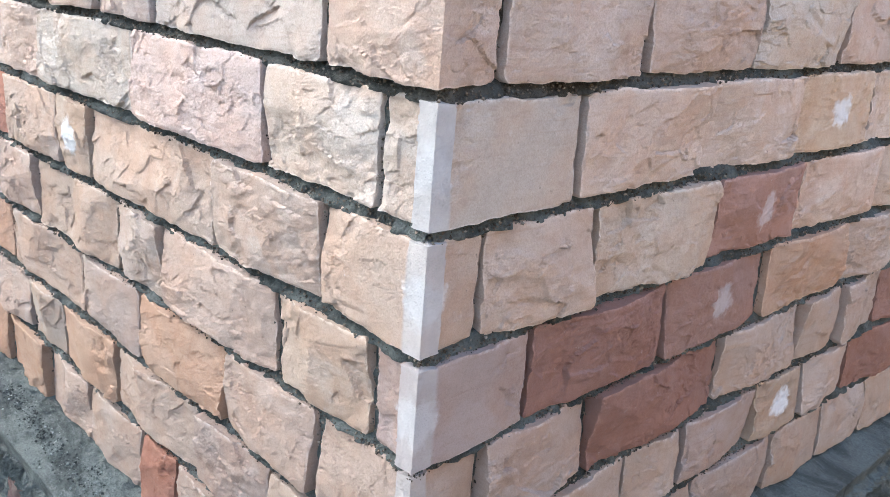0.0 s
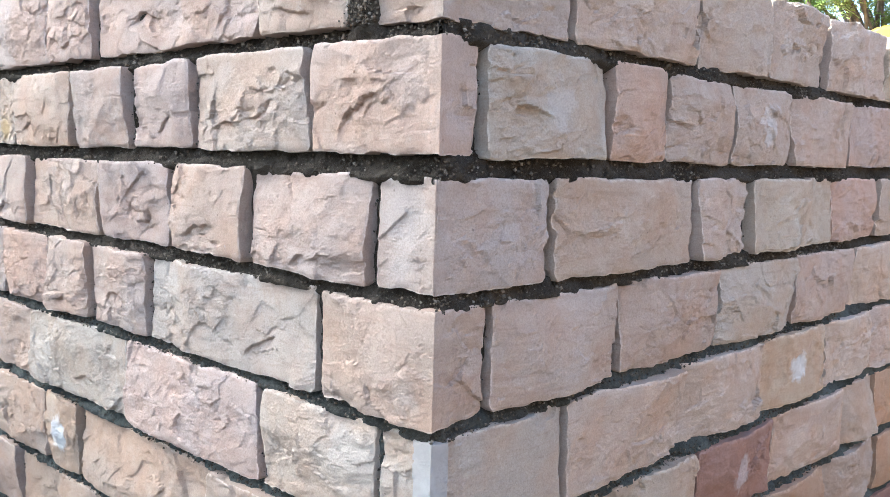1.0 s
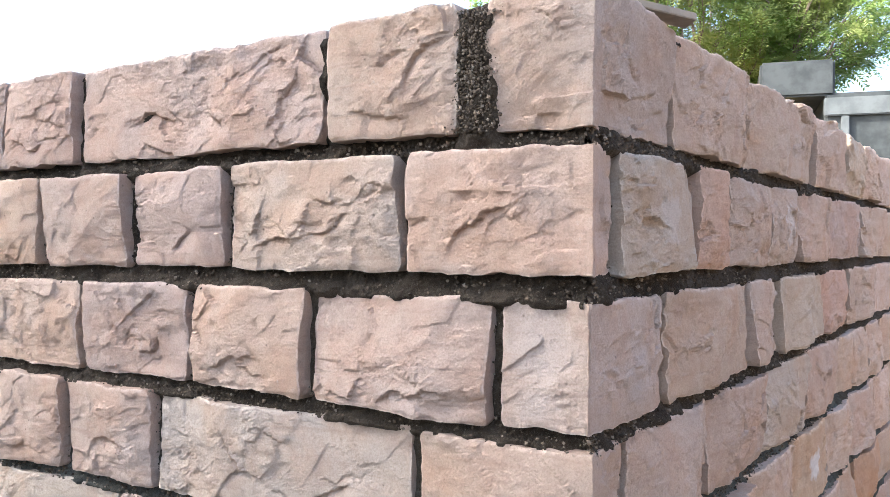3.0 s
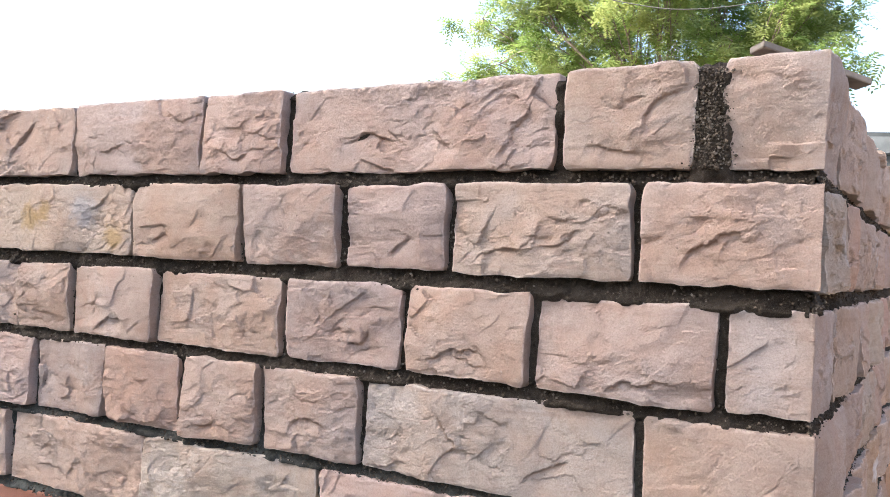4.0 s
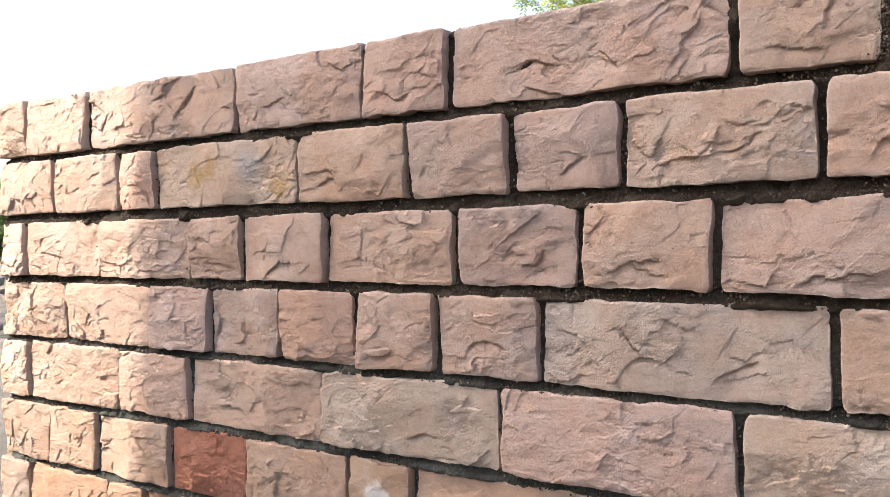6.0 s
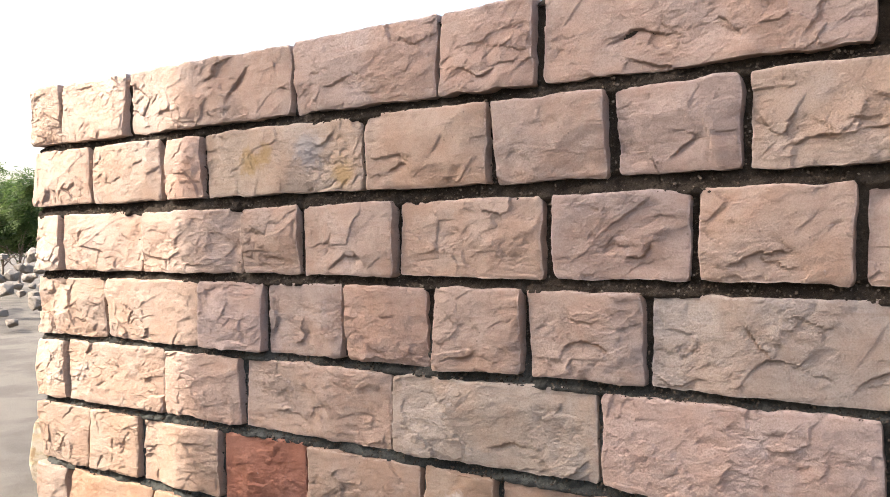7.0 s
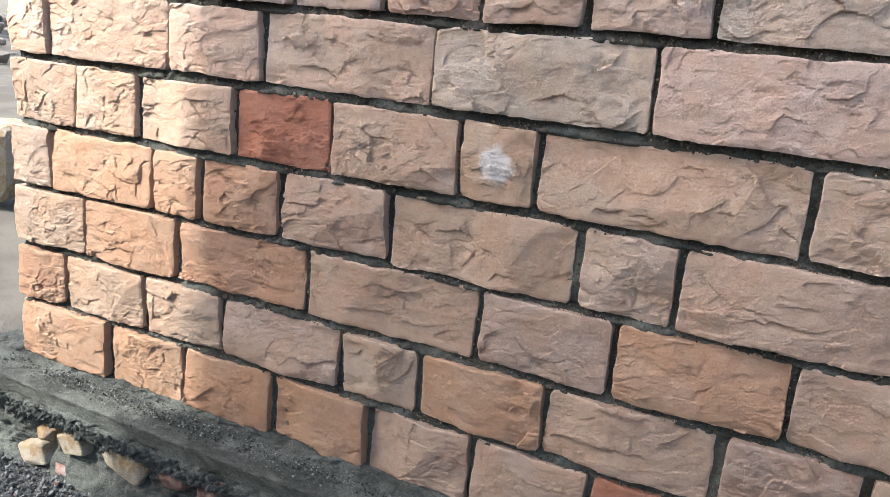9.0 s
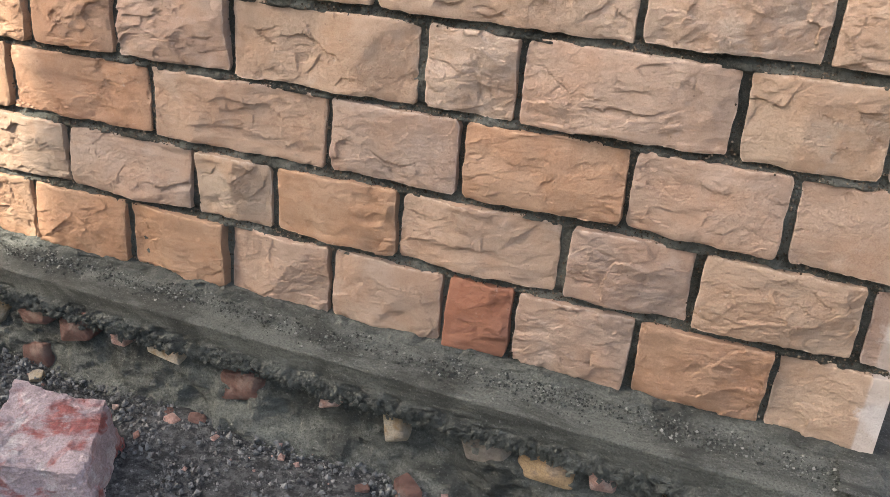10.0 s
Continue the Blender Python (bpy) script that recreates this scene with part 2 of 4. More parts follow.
M_LEDGE = trowelled("trowelled_cement")
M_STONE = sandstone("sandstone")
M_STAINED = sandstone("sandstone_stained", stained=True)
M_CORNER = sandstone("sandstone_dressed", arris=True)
M_MORTAR = mortar_material("mortar", (0.040, 0.028, 0.018), (0.082, 0.061, 0.043), (0.22, 0.18, 0.14), ((0.050, 0.052, 0.045), (0.140, 0.144, 0.128)))
def grain_material(name, a, b, c):
    """Loose grains, each with a colour of its own."""
    n = Nodes(name, 0.9)
    geo = n.tree.nodes.new("ShaderNodeNewGeometry")
    rnd = geo.outputs["Random Per Island"]
    col = n.mix(n.ramp(rnd, 0.2, 0.75), a, b)
    return n.done(n.mix(n.ramp(rnd, 0.80, 0.97), col, c))


M_GRAIN = grain_material("mortar_grain", (0.040, 0.029, 0.020), (0.13, 0.098, 0.070), (0.22, 0.18, 0.14))
M_GRIT = grain_material("cement_grain", (0.025, 0.027, 0.025), (0.090, 0.095, 0.086), (0.20, 0.205, 0.19))
M_CEMENT = mortar_material("cement", (0.060, 0.066, 0.060), (0.115, 0.122, 0.110), (0.22, 0.225, 0.21))


def soil_material():
    n = Nodes("soil", 0.95)
    col = n.mix(n.ramp(n.noise(1.3, 5, 0.6), 0.4, 0.6), (0.085, 0.076, 0.065), (0.125, 0.112, 0.095))
    # dark damp grit near the wall gives way to pale dry sand further off
    d = n.tree.nodes.new("ShaderNodeVectorMath")
    d.operation = "DISTANCE"
    n.link(n.coords.outputs["Object"], d.inputs[0])
    d.inputs[1].default_value = (-1.2, -0.5, 0)
    wet = n.ramp(n.math("ADD", d.outputs["Value"], n.math("MULTIPLY", n.noise(3, 4, 0.6), 0.8)), 1.7, 2.6)
    grit = n.mix(n.ramp(n.noise(60, 5, 0.7), 0.4, 0.62), (0.027, 0.028, 0.029), (0.080, 0.081, 0.082))
    col = n.mix(wet, grit, col)
    normal = n.bump(n.noise(45, 7, 0.75), 1.0, 0.02)
    return n.done(col, normal)


def plain(name, a, b, scale, rough=0.6, metal=0.0, bump=0.2):
    n = Nodes(name, rough)
    n.shader.inputs["Metallic"].default_value = metal
    v = n.noise(scale, 5, 0.6)
    return n.done(n.mix(n.ramp(v, 0.35, 0.65), a, b), n.bump(n.noise(scale * 4, 4, 0.6), bump, 0.004))


M_SOIL = soil_material()


def leaf_material(name, a, b):
    n = Nodes(name, 0.55)
    col = n.mix(n.ramp(n.noise(1.6, 3, 0.6), 0.4, 0.6), a, b)
    through_leaf = n.tree.nodes.new("ShaderNodeBsdfTranslucent")
    n.put(through_leaf.inputs["Color"], col)
    both = n.tree.nodes.new("ShaderNodeMixShader")
    both.inputs[0].default_value = 0.5
    mat = n.done(col)
    n.link(n.shader.outputs[0], both.inputs[1])
    n.link(through_leaf.outputs[0], both.inputs[2])
    n.link(both.outputs[0], n.tree.nodes["Material Output"].inputs[0])
    return mat


def rubble_material(name, a, b, c):
    """Broken field stone with bands of colour."""
    n = Nodes(name, 0.85)
    band = n.noise(7, 5, 0.6, n.place(scale=(1, 1, 2.2), turn=(0.5, 0.4, 0)), 1.2)
    col = n.mix(n.ramp(band, 0.40, 0.52), a, b)
    col = n.mix(n.ramp(n.noise(16, 5, 0.65), 0.52, 0.66), col, c)
    col = n.mix(n.ramp(n.noise(300, 3, 0.7), 0.35, 0.6, 0.35, 0.0), col, (0.10, 0.08, 0.07))
    return n.done(col, n.bump(n.noise(60, 7, 0.75), 1.0, 0.02))


M_LEAF = leaf_material("leaf", (0.19, 0.27, 0.070), (0.34, 0.38, 0.13))
M_BUSH = leaf_material("bush_leaf", (0.055, 0.095, 0.028), (0.10, 0.14, 0.045))
M_BLOCK = rubble_material("purple_block", (0.34, 0.115, 0.105), (0.46, 0.37, 0.38), (0.55, 0.50, 0.50))
M_CREAM = rubble_material("cream_rubble", (0.34, 0.27, 0.17), (0.38, 0.33, 0.26), (0.26, 0.18, 0.10))
M_RED = rubble_material("red_rubble", (0.095, 0.048, 0.040), (0.15, 0.080, 0.066), (0.18, 0.125, 0.105))
M_TAN = rubble_material("tan_rubble", (0.32, 0.20, 0.10), (0.40, 0.28, 0.16), (0.26, 0.20, 0.15))
M_PINK = rubble_material("pink_chips", (0.26, 0.14, 0.115), (0.36, 0.23, 0.195), (0.38, 0.31, 0.28))
M_GREY = rubble_material("grey_rubble", (0.15, 0.13, 0.105), (0.21, 0.185, 0.155), (0.25, 0.22, 0.19))
M_DARKGRIT = plain("dark_grit", (0.042, 0.044, 0.045), (0.135, 0.137, 0.135), 60, 0.9)
M_BARK = plain("bark", (0.15, 0.11, 0.085), (0.27, 0.21, 0.17), 9, 0.9, 0, 0.8)
M_WOOD = plain("weathered_wood", (0.17, 0.14, 0.11), (0.25, 0.21, 0.17), 14, 0.8, 0, 0.4)
M_YELLOW = plain("yellow_paint", (0.50, 0.31, 0.05), (0.56, 0.36, 0.07), 3, 0.5)
M_TIN = plain("grey_sheet_metal", (0.09, 0.095, 0.095), (0.13, 0.135, 0.135), 4, 0.6, 0.0)
M_STEEL = plain("dull_steel", (0.035, 0.038, 0.038), (0.060, 0.063, 0.063), 4, 0.7, 0.0)
M_DARK = plain("dark_rubber", (0.02, 0.02, 0.02), (0.035, 0.035, 0.035), 20, 0.6)
M_GLASS = plain("dark_glass", (0.03, 0.035, 0.04), (0.04, 0.045, 0.05), 1, 0.08, 0, 0.0)
M_WIRE = plain("wire", (0.045, 0.041, 0.037), (0.07, 0.064, 0.058), 20, 0.6)
# tan surface of the unseen wall that bounces light to the east face
M_BOUNCE = plain("bounce_plaster", (0.26, 0.19, 0.13), (0.33, 0.25, 0.18), 1.5, 0.95)
M_PLASTER = plain("pale_plaster", (0.55, 0.52, 0.47), (0.66, 0.62, 0.56), 1.2, 0.9)

# ---- the two wall faces ----
# A point of the wall is (s, z): s < 0 along the long face, s > 0 round the corner along the other one.
END_L, END_R, DEPTH = -2.335, 4.70, 0.30
BED = [1.800, 1.655, 1.4985, 1.337, 1.176, 1.015, 0.853, 0.694, 0.542, 0.393, 0.232]
GAP = [0.0, 0.019, 0.025, 0.019, 0.016, 0.018, 0.017, 0.013, 0.016, 0.015]


def face(s, z):
    """Points on the mean face of the wall, and the outward normals."""
    left = s < 0
    bow_l = -0.025 * (np.minimum(s, 0) / 2.2) ** 2
    bow_r = 0.012 * (np.clip(s, 0, 1.8) / 1.3) ** 2 * (1 + 2.0 * np.clip(1.43 - z, 0, 2) / 1.2)
    p = np.stack([np.where(left, s, bow_r), np.where(left, bow_l, s), z], axis=-1)
    nrm = np.stack([np.where(left, 0.0, 1.0), np.where(left, -1.0, 0.0), 0 * s], axis=-1)
    return p, nrm


TONES = {
    "p": (0.488, 0.366, 0.308), "b": (0.505, 0.370, 0.298), "k": (0.525, 0.415, 0.345), "g": (0.475, 0.365, 0.305),
    "G": (0.472, 0.378, 0.314), "o": (0.500, 0.320, 0.228), "r": (0.300, 0.160, 0.125), "v": (0.435, 0.325, 0.290),
    "q": (0.480, 0.335, 0.276), "R": (0.390, 0.180, 0.128), "y": (0.492, 0.378, 0.298), "w": (0.480, 0.350, 0.265),
    "W": (0.330, 0.190, 0.155), "u": (0.470, 0.385, 0.325), "x": (0.475, 0.372, 0.312),
}
# how pale a bruise the marked stones carry
PALE = {"w": 0.9, "W": 0.4, "u": 0.3, "x": 0.5}
# joints and tones of the stones, course by course from the top; the last joint of the long face and the first
# of the other one are the two ends of the corner stone
LONG = [
    ([-2.209, -1.946, -1.419, -1.062, -0.864, -0.356, -0.142], "bbpppppg"),
    ([-2.086, -1.821, -1.687, -1.237, -0.957, -0.739, -0.533, -0.235], "bbqybppgb"),
    ([-2.211, -1.902, -1.571, -1.401, -1.161, -0.851, -0.609, -0.385, -0.118], "bbbbpbpbpg"),
    ([-2.049, -1.709, -1.503, -1.288, -1.088, -0.895, -0.684, -0.219], "bbpgqbpGb"),
    ([-2.201, -1.828, -1.572, -1.176, -0.762, -0.353, -0.103], "bbbpGpkG"),
    ([-2.112, -1.918, -1.641, -1.394, -1.107, -0.948, -0.488, -0.211], "bbbRbwbpb"),
    ([-2.205, -1.871, -1.733, -1.516, -1.248, -0.854, -0.677, -0.317, -0.097], "booopbpbbv"),
    ([-2.095, -1.801, -1.441, -1.037, -0.768, -0.469, -0.208], "boobpobb"),
    ([-2.168, -1.899, -1.666, -1.344, -1.152, -0.882, -0.561, -0.332, -0.061], "obppgobpbv"),
    ([-2.020, -1.782, -1.518, -1.264, -1.021, -0.778, -0.639, -0.412, -0.177], "oooobbRpob"),
]
SHORT = [
    ([0.256, 0.603, 0.845, 1.135, 1.462, 1.76, 2.063, 2.40], "pgggGggp"),
    ([0.079, 0.352, 0.516, 0.720, 0.984, 1.291, 1.693, 1.858, 2.121, 2.43], "uqpxpvgggp"),
    ([0.221, 0.611, 0.821, 1.219, 1.472, 1.596, 1.973, 2.34], "ggGqggpg"),
    ([0.105, 0.402, 0.710, 1.041, 1.357, 1.752, 2.071, 2.38], "gpGppgpg"),
    ([0.270, 0.585, 0.900, 1.215, 1.491, 1.852, 2.153, 2.50], "ppwggpgp"),
    ([0.104, 0.332, 0.664, 0.976, 1.335, 1.532, 1.90, 2.22], "pgWppopg"),
    ([0.214, 0.552, 0.902, 1.238, 1.55, 1.83, 2.20], "rWopopp"),
    ([0.136, 0.386, 0.779, 1.094, 1.281, 1.49, 1.80, 2.12], "prppprpp"),
    ([0.250, 0.506, 0.686, 0.952, 1.166, 1.383, 1.70, 2.02], "ppvwprpp"),
    ([0.200, 0.450, 0.760, 1.064, 1.306, 1.531, 1.85, 2.15], "ppvpgpop"),
]
# ledges that stand out: across, up, turn in degrees, half width, depth, bend
SCARS = {
    1002: [(0.72, 0.55, 50, 0.060, 0.009, 0)], 1003: [(0.35, 0.35, 5, 0.050, 0.006, 0)], 1004: [(0.45, 0.25, 0, 0.040, 0.007, 0)],
    1005: [(0.33, 0.45, 3, 0.060, 0.009, -6), (0.87, 0.42, 62, 0.060, 0.006, 0)], 1006: [(0.70, 0.60, 45, 0.060, 0.007, -8), (0.45, 0.2, -5, 0.05, 0.005, 0)],
    1054: [(0.30, 0.30, 15, 0.035, 0.007, -10)], 1056: [(0.55, 0.25, 35, 0.040, 0.006, 0)],
    1057: [(0.28, 0.30, 12, 0.050, 0.007, -5), (0.62, 0.38, 25, 0.050, 0.006, 0)], 1103: [(0.5, 0.30, 4, 0.04, 0.006, -8)],
    1104: [(0.50, 0.28, 5, 0.065, 0.008, -8)], 1106: [(0.66, 0.30, 30, 0.030, 0.010, 8)], 1107: [(0.42, 0.30, 10, 0.060, 0.008, -4), (0.55, 0.20, -20, 0.04, 0.006, 0)],
    1108: [(0.62, 0.25, 12, 0.070, 0.008, -6)], 1155: [(0.4, 0.22, 0, 0.03, 0.006, 0)], 1156: [(0.50, 0.48, 8, 0.060, 0.007, -14)],
    1157: [(0.36, 0.60, -55, 0.045, 0.007, 0), (0.70, 0.35, 30, 0.05, 0.006, -6)], 1203: [(0.35, 0.32, -12, 0.060, 0.007, -6)], 1204: [(0.6, 0.28, 8, 0.05, 0.006, 0)],
    1256: [(0.30, 0.22, 8, 0.035, 0.008, -6), (0.88, 0.40, 45, 0.05, 0.006, 0)], 1305: [(0.45, 0.62, -10, 0.090, 0.008, -3)], 1307: [(0.5, 0.35, 6, 0.08, 0.007, 0)],
    1354: [(0.5, 0.30, -8, 0.06, 0.007, 6)], 1406: [(0.5, 0.40, 4, 0.07, 0.006, -4)], 5001: [(0.30, 0.45, 28, 0.060, 0.008, -5)],
}
DRESSED = {4: 0.0, 5: 0.15, 6: 0.35, 7: 0.3, 8: 0.5, 9: 0.2}
# stone brightness by course from the top: own tone plus shade painted in
TONE_AND_SHADE = [1.12, 1.10, 1.07, 1.07, 1.10, 0.97, 0.87, 0.81, 0.77, 0.74]
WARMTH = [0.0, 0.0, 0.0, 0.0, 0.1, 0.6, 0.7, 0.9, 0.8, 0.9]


def rock_relief(x, y, w, h, seed, rng):
    """Height of a pitched face over its mean plane: flat cleavage, folds and hollows with sharp rims, ledges, fine grain."""
    qx = x + 0.0045 * fbm(x * 22, y * 22, seed + 6, 4)
    qy = y + 0.0045 * fbm(x * 22 + 9, y * 22, seed + 7, 4)
    rel = 0.0075 + 0.0016 * fbm(qx * 6, qy * 9, seed + 8, 2)
    rel = rel + (x / w - 0.5) * rng.uniform(-0.006, 0.006) + (y / h - 0.5) * rng.uniform(-0.006, 0.004)
    # folds: the face breaks away towards the rim along nearly straight creases
    fall = np.zeros_like(x)
    for _ in range(5 + int(w / 0.10)):
        px, py = rng.uniform(0.08, 0.92) * w, rng.uniform(0.12, 0.88) * h
        th = math.atan2(py / h - 0.5 + rng.normal(0, 0.25), (px / w - 0.5) * 1.3 + rng.normal(0, 0.25))
        d = (qx - px) * math.cos(th) + (qy - py) * math.sin(th)
        fall = np.minimum(fall, -rng.uniform(0.06, 0.24) * np.maximum(d, 0))
    rel = rel + np.maximum(fall, -0.018)
    # rough patches, mostly towards the lower edge; the rest split flat
    hackly = 0.34 + 0.66 * smooth(-0.04, 0.18, fbm(x * 9 + 2, y * 12, seed + 14, 4) + 0.20 * (0.45 - y / h))
    # shallow shell-shaped hollows
    for _ in range(3 + int(w / 0.09)):
        px, py = rng.uniform(0, w), h * rng.beta(1.4, 2.0)
        rx, ry, th = rng.uniform(0.014, 0.050), rng.uniform(0.010, 0.026), rng.normal(0, 0.5)
        a = ((qx - px) * math.cos(th) + (qy - py) * math.sin(th)) / rx
        b = (-(qx - px) * math.sin(th) + (qy - py) * math.cos(th)) / ry
        deep = rng.uniform(0.0012, 0.0036)
        rel = rel - deep * np.maximum(0, 1 - a * a - b * b) * (0.7 + 0.5 * b)
    # broken plates, each with a tilt of its own
    for size, lift, tilt in ((0.075, 0.0013, 0.085), (0.030, 0.0007, 0.090), (0.012, 0.0002, 0.08)):
        gx, gy = qx / size, qy / size * 1.5
        ix, iy = np.floor(gx), np.floor(gy)
        best, plate = np.full_like(x, 9.0), np.zeros_like(x)
        for dx in (-1, 0, 1):
            for dy in (-1, 0, 1):
                cx, cy = ix + dx, iy + dy
                px, py = cx + grid_hash(cx, cy, seed + 21), cy + grid_hash(cx, cy, seed + 22)
                d = (gx - px) ** 2 + (gy - py) ** 2
                tx, ty = grid_hash(cx, cy, seed + 23) - 0.5, grid_hash(cx, cy, seed + 24) - 0.5
                level = lift * 2 * (grid_hash(cx, cy, seed + 25) - 0.5) + 2 * tilt * size * ((gx - px) * tx + (gy - py) * ty)
                plate = np.where(d < best, level, plate)
                best = np.minimum(best, d)
        rel = rel + plate * hackly
    # thin terraces along the bedding
    t = 2.0 * fbm(qx * 4 + 4, qy * 11, seed + 12, 5)
    rel = rel + 0.0011 * (np.floor(t) + smooth(0.0, 0.08, t - np.floor(t))) * hackly
    # ledges: a sharp ragged step above a shallow hollow that fades out below
    scar = np.zeros_like(x)
    known = SCARS.get(seed, ())
    for n in range(len(known) + int(rng.integers(3, 6) + 8 * w)):
        cx, cy, turn = rng.uniform(0.0, w), h * rng.beta(1.2, 2.0), rng.normal(0.08, 0.35)
        if rng.random() < 0.12:
            turn += 1.4
        wide, bend = rng.uniform(0.012, 0.042), rng.uniform(-12, 8)
        deep, run = rng.uniform(0.0012, 0.0042), rng.uniform(0.005, 0.018)
        if n < len(known):
            fx, fy, turn, wide, deep, bend = known[n]
            cx, cy, turn, run = fx * w, fy * h, radians(turn), 0.018
        a = (x - cx) * math.cos(turn) + (y - cy) * math.sin(turn)
        b = -(x - cx) * math.sin(turn) + (y - cy) * math.cos(turn)
        line = bend * a * a + 0.012 * fbm(a * 30, a * 0 + seed % 97 + n * 5.3, seed + 9, 5)
        below = line - b
        taper = smooth(wide, wide * 0.35, np.abs(a) + 0.01 * fbm(a * 30, b * 30, seed + 31 + n, 3))
        bite = smooth(0, 0.0016, below) * np.exp(-np.maximum(below, 0) / run) * taper
        rel = rel - deep * bite
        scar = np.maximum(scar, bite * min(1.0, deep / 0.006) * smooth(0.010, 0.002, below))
    rel = rel + (0.0006 + 0.0010 * hackly) * fbm(x * 90, y * 120, seed + 10, 4)
    # worn and chipped rim
    edge = np.minimum(np.minimum(x, w - x), np.minimum(y, h - y)) + 0.003 * fbm(x * 50, y * 50, seed + 5, 3)
    rel = rel - 0.0020 * np.exp(-np.maximum(edge, 0) / 0.0020)
    return rel, scar


def stone_mesh(name, s0, s1, z0, z1, seed, origin, corner=False):
    """One rock-faced stone: an uneven outline, a chipped and ledged face, and flanks that run back into the wall."""
    rng = np.random.default_rng(seed)
    cell = 0.0028 if s1 < 1.1 else 0.005 if s1 < 2.2 else 0.012
    nu, nv = max(8, int((s1 - s0) / cell)), max(8, int((z1 - z0) / cell))
    u, v = np.meshgrid(np.linspace(0, 1, nu + 1), np.linspace(0, 1, nv + 1))
    w, h = s1 - s0, z1 - z0
    x, y = u * w, v * h
    # outline: slanted and wavy edges with worn corners
    lean = rng.uniform(-0.0035, 0.0035, 8)
    r = rng.uniform(0.002, 0.015, 4)
    left_in = np.maximum(0, 1 - y / r[0]) ** 2 * r[0] * 0.45 + np.maximum(0, 1 - (h - y) / r[1]) ** 2 * r[1] * 0.45
    right_in = np.maximum(0, 1 - y / r[2]) ** 2 * r[2] * 0.45 + np.maximum(0, 1 - (h - y) / r[3]) ** 2 * r[3] * 0.45
    sl = s0 + left_in + lean[0] + (lean[1] - lean[0]) * v + 0.0034 * fbm(y * 28, 0 * y + 3.3, seed + 1, 5)
    sr = s1 - right_in + lean[2] + (lean[3] - lean[2]) * v + 0.0034 * fbm(y * 28, 0 * y + 8.1, seed + 2, 5)
    zb = z0 + 0.6 * (lean[4] + (lean[5] - lean[4]) * u) + 0.0046 * fbm(x * 24, 0 * x + 1.7, seed + 3, 5)
    zt = z1 + 0.6 * (lean[6] + (lean[7] - lean[6]) * u) + 0.0046 * fbm(x * 24, 0 * x + 6.2, seed + 4, 5)
    s = sl + (sr - sl) * u
    z = zb + (zt - zb) * v
    if corner:
        split = int(np.argmin(np.abs(s[nv // 2])))
        s[:, split] = 0.0
        s = np.where((np.arange(nu + 1) < split)[None, :], np.minimum(s, -1e-4), s)
        s = np.where((np.arange(nu + 1) > split)[None, :], np.maximum(s, 1e-4), s)
    # relief of the face
    rel, scar = rock_relief(x, y, w, h, seed, rng)
    if s0 > 0:
        # the stones round the corner broke rougher
        rel = 0.005 + 1.25 * (rel - float(np.median(rel)))
    if corner:
        near = np.abs(s)
        mean = float(np.median(rel))
        if corner == "dressed":
            rel = np.where(near < 0.030, mean - 0.0005 + 0.0003 * fbm(x * 60, y * 12, seed, 2), np.minimum(rel, mean + 0.002) - 0.0016)
        else:
            rel = mean + (rel - mean) * (0.18 + 0.82 * smooth(0.0, 0.05, near))
    p, nrm = face(s, z)
    if corner:
        blend = (np.abs(s) < 5e-5)[..., None] * 1.0
        nrm = nrm * (1 - blend) + blend * np.array([1.0, -1.0, 0.0])
    front = p + nrm * rel[..., None]
    # flanks: the rim again, further back
    rim = np.concatenate([front[0, :-1], front[:-1, -1], front[-1, :0:-1], front[:0:-1, 0]])
    rim_s = np.concatenate([s[0, :-1], s[:-1, -1], s[-1, :0:-1], s[:0:-1, 0]])
    back = rim.copy()
    deep = 0.10 if not corner else 0.055
    back[:, 1] = np.where(rim_s < 0, deep, back[:, 1])
    back[:, 0] = np.where(rim_s < 0, back[:, 0], -deep)
    back[:, 0] = np.where(rim_s < 0, np.minimum(back[:, 0], -deep if corner else 9), back[:, 0])
    back[:, 1] = np.where(rim_s >= 0, np.maximum(back[:, 1], deep if corner else -9), back[:, 1])
    idx = np.arange((nv + 1) * (nu + 1)).reshape(nv + 1, nu + 1)
    loop = np.concatenate([idx[0, :-1], idx[:-1, -1], idx[-1, :0:-1], idx[:0:-1, 0]])
    count = (nv + 1) * (nu + 1)
    rim_id = count + np.arange(len(loop))
    far = rim_id + len(loop)
    quads = np.stack([idx[:-1, :-1], idx[:-1, 1:], idx[1:, 1:], idx[1:, :-1]], axis=-1).reshape(-1, 4)
    side = np.stack([np.roll(rim_id, -1), rim_id, far, np.roll(far, -1)], axis=-1)
    verts = np.concatenate([front.reshape(-1, 3), rim, back]) - np.array(origin)
    me = mesh_from(name, verts, np.concatenate([quads, side]), False)
    if corner:
        ends = np.empty(2 * len(me.edges), np.int32)
        me.edges.foreach_get("vertices", ends)
        column = np.zeros(len(verts), bool)
        column[idx[:, split]] = True
        me.attributes.new("sharp_edge", "BOOLEAN", "EDGE").data.foreach_set("value", column[ends.reshape(-1, 2)].all(axis=1))
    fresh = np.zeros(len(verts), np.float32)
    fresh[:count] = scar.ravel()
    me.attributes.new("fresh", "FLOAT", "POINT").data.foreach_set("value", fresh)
    # rim wear, wider along the top to paint the light caught there
    worn = np.zeros(len(verts), np.float32)
    worn[:count] = np.exp(-np.maximum(np.minimum(np.minimum(x, w - x), np.where(y > h / 2, (h - y) * 0.7, y * 1.6)), 0) / 0.0035).ravel()
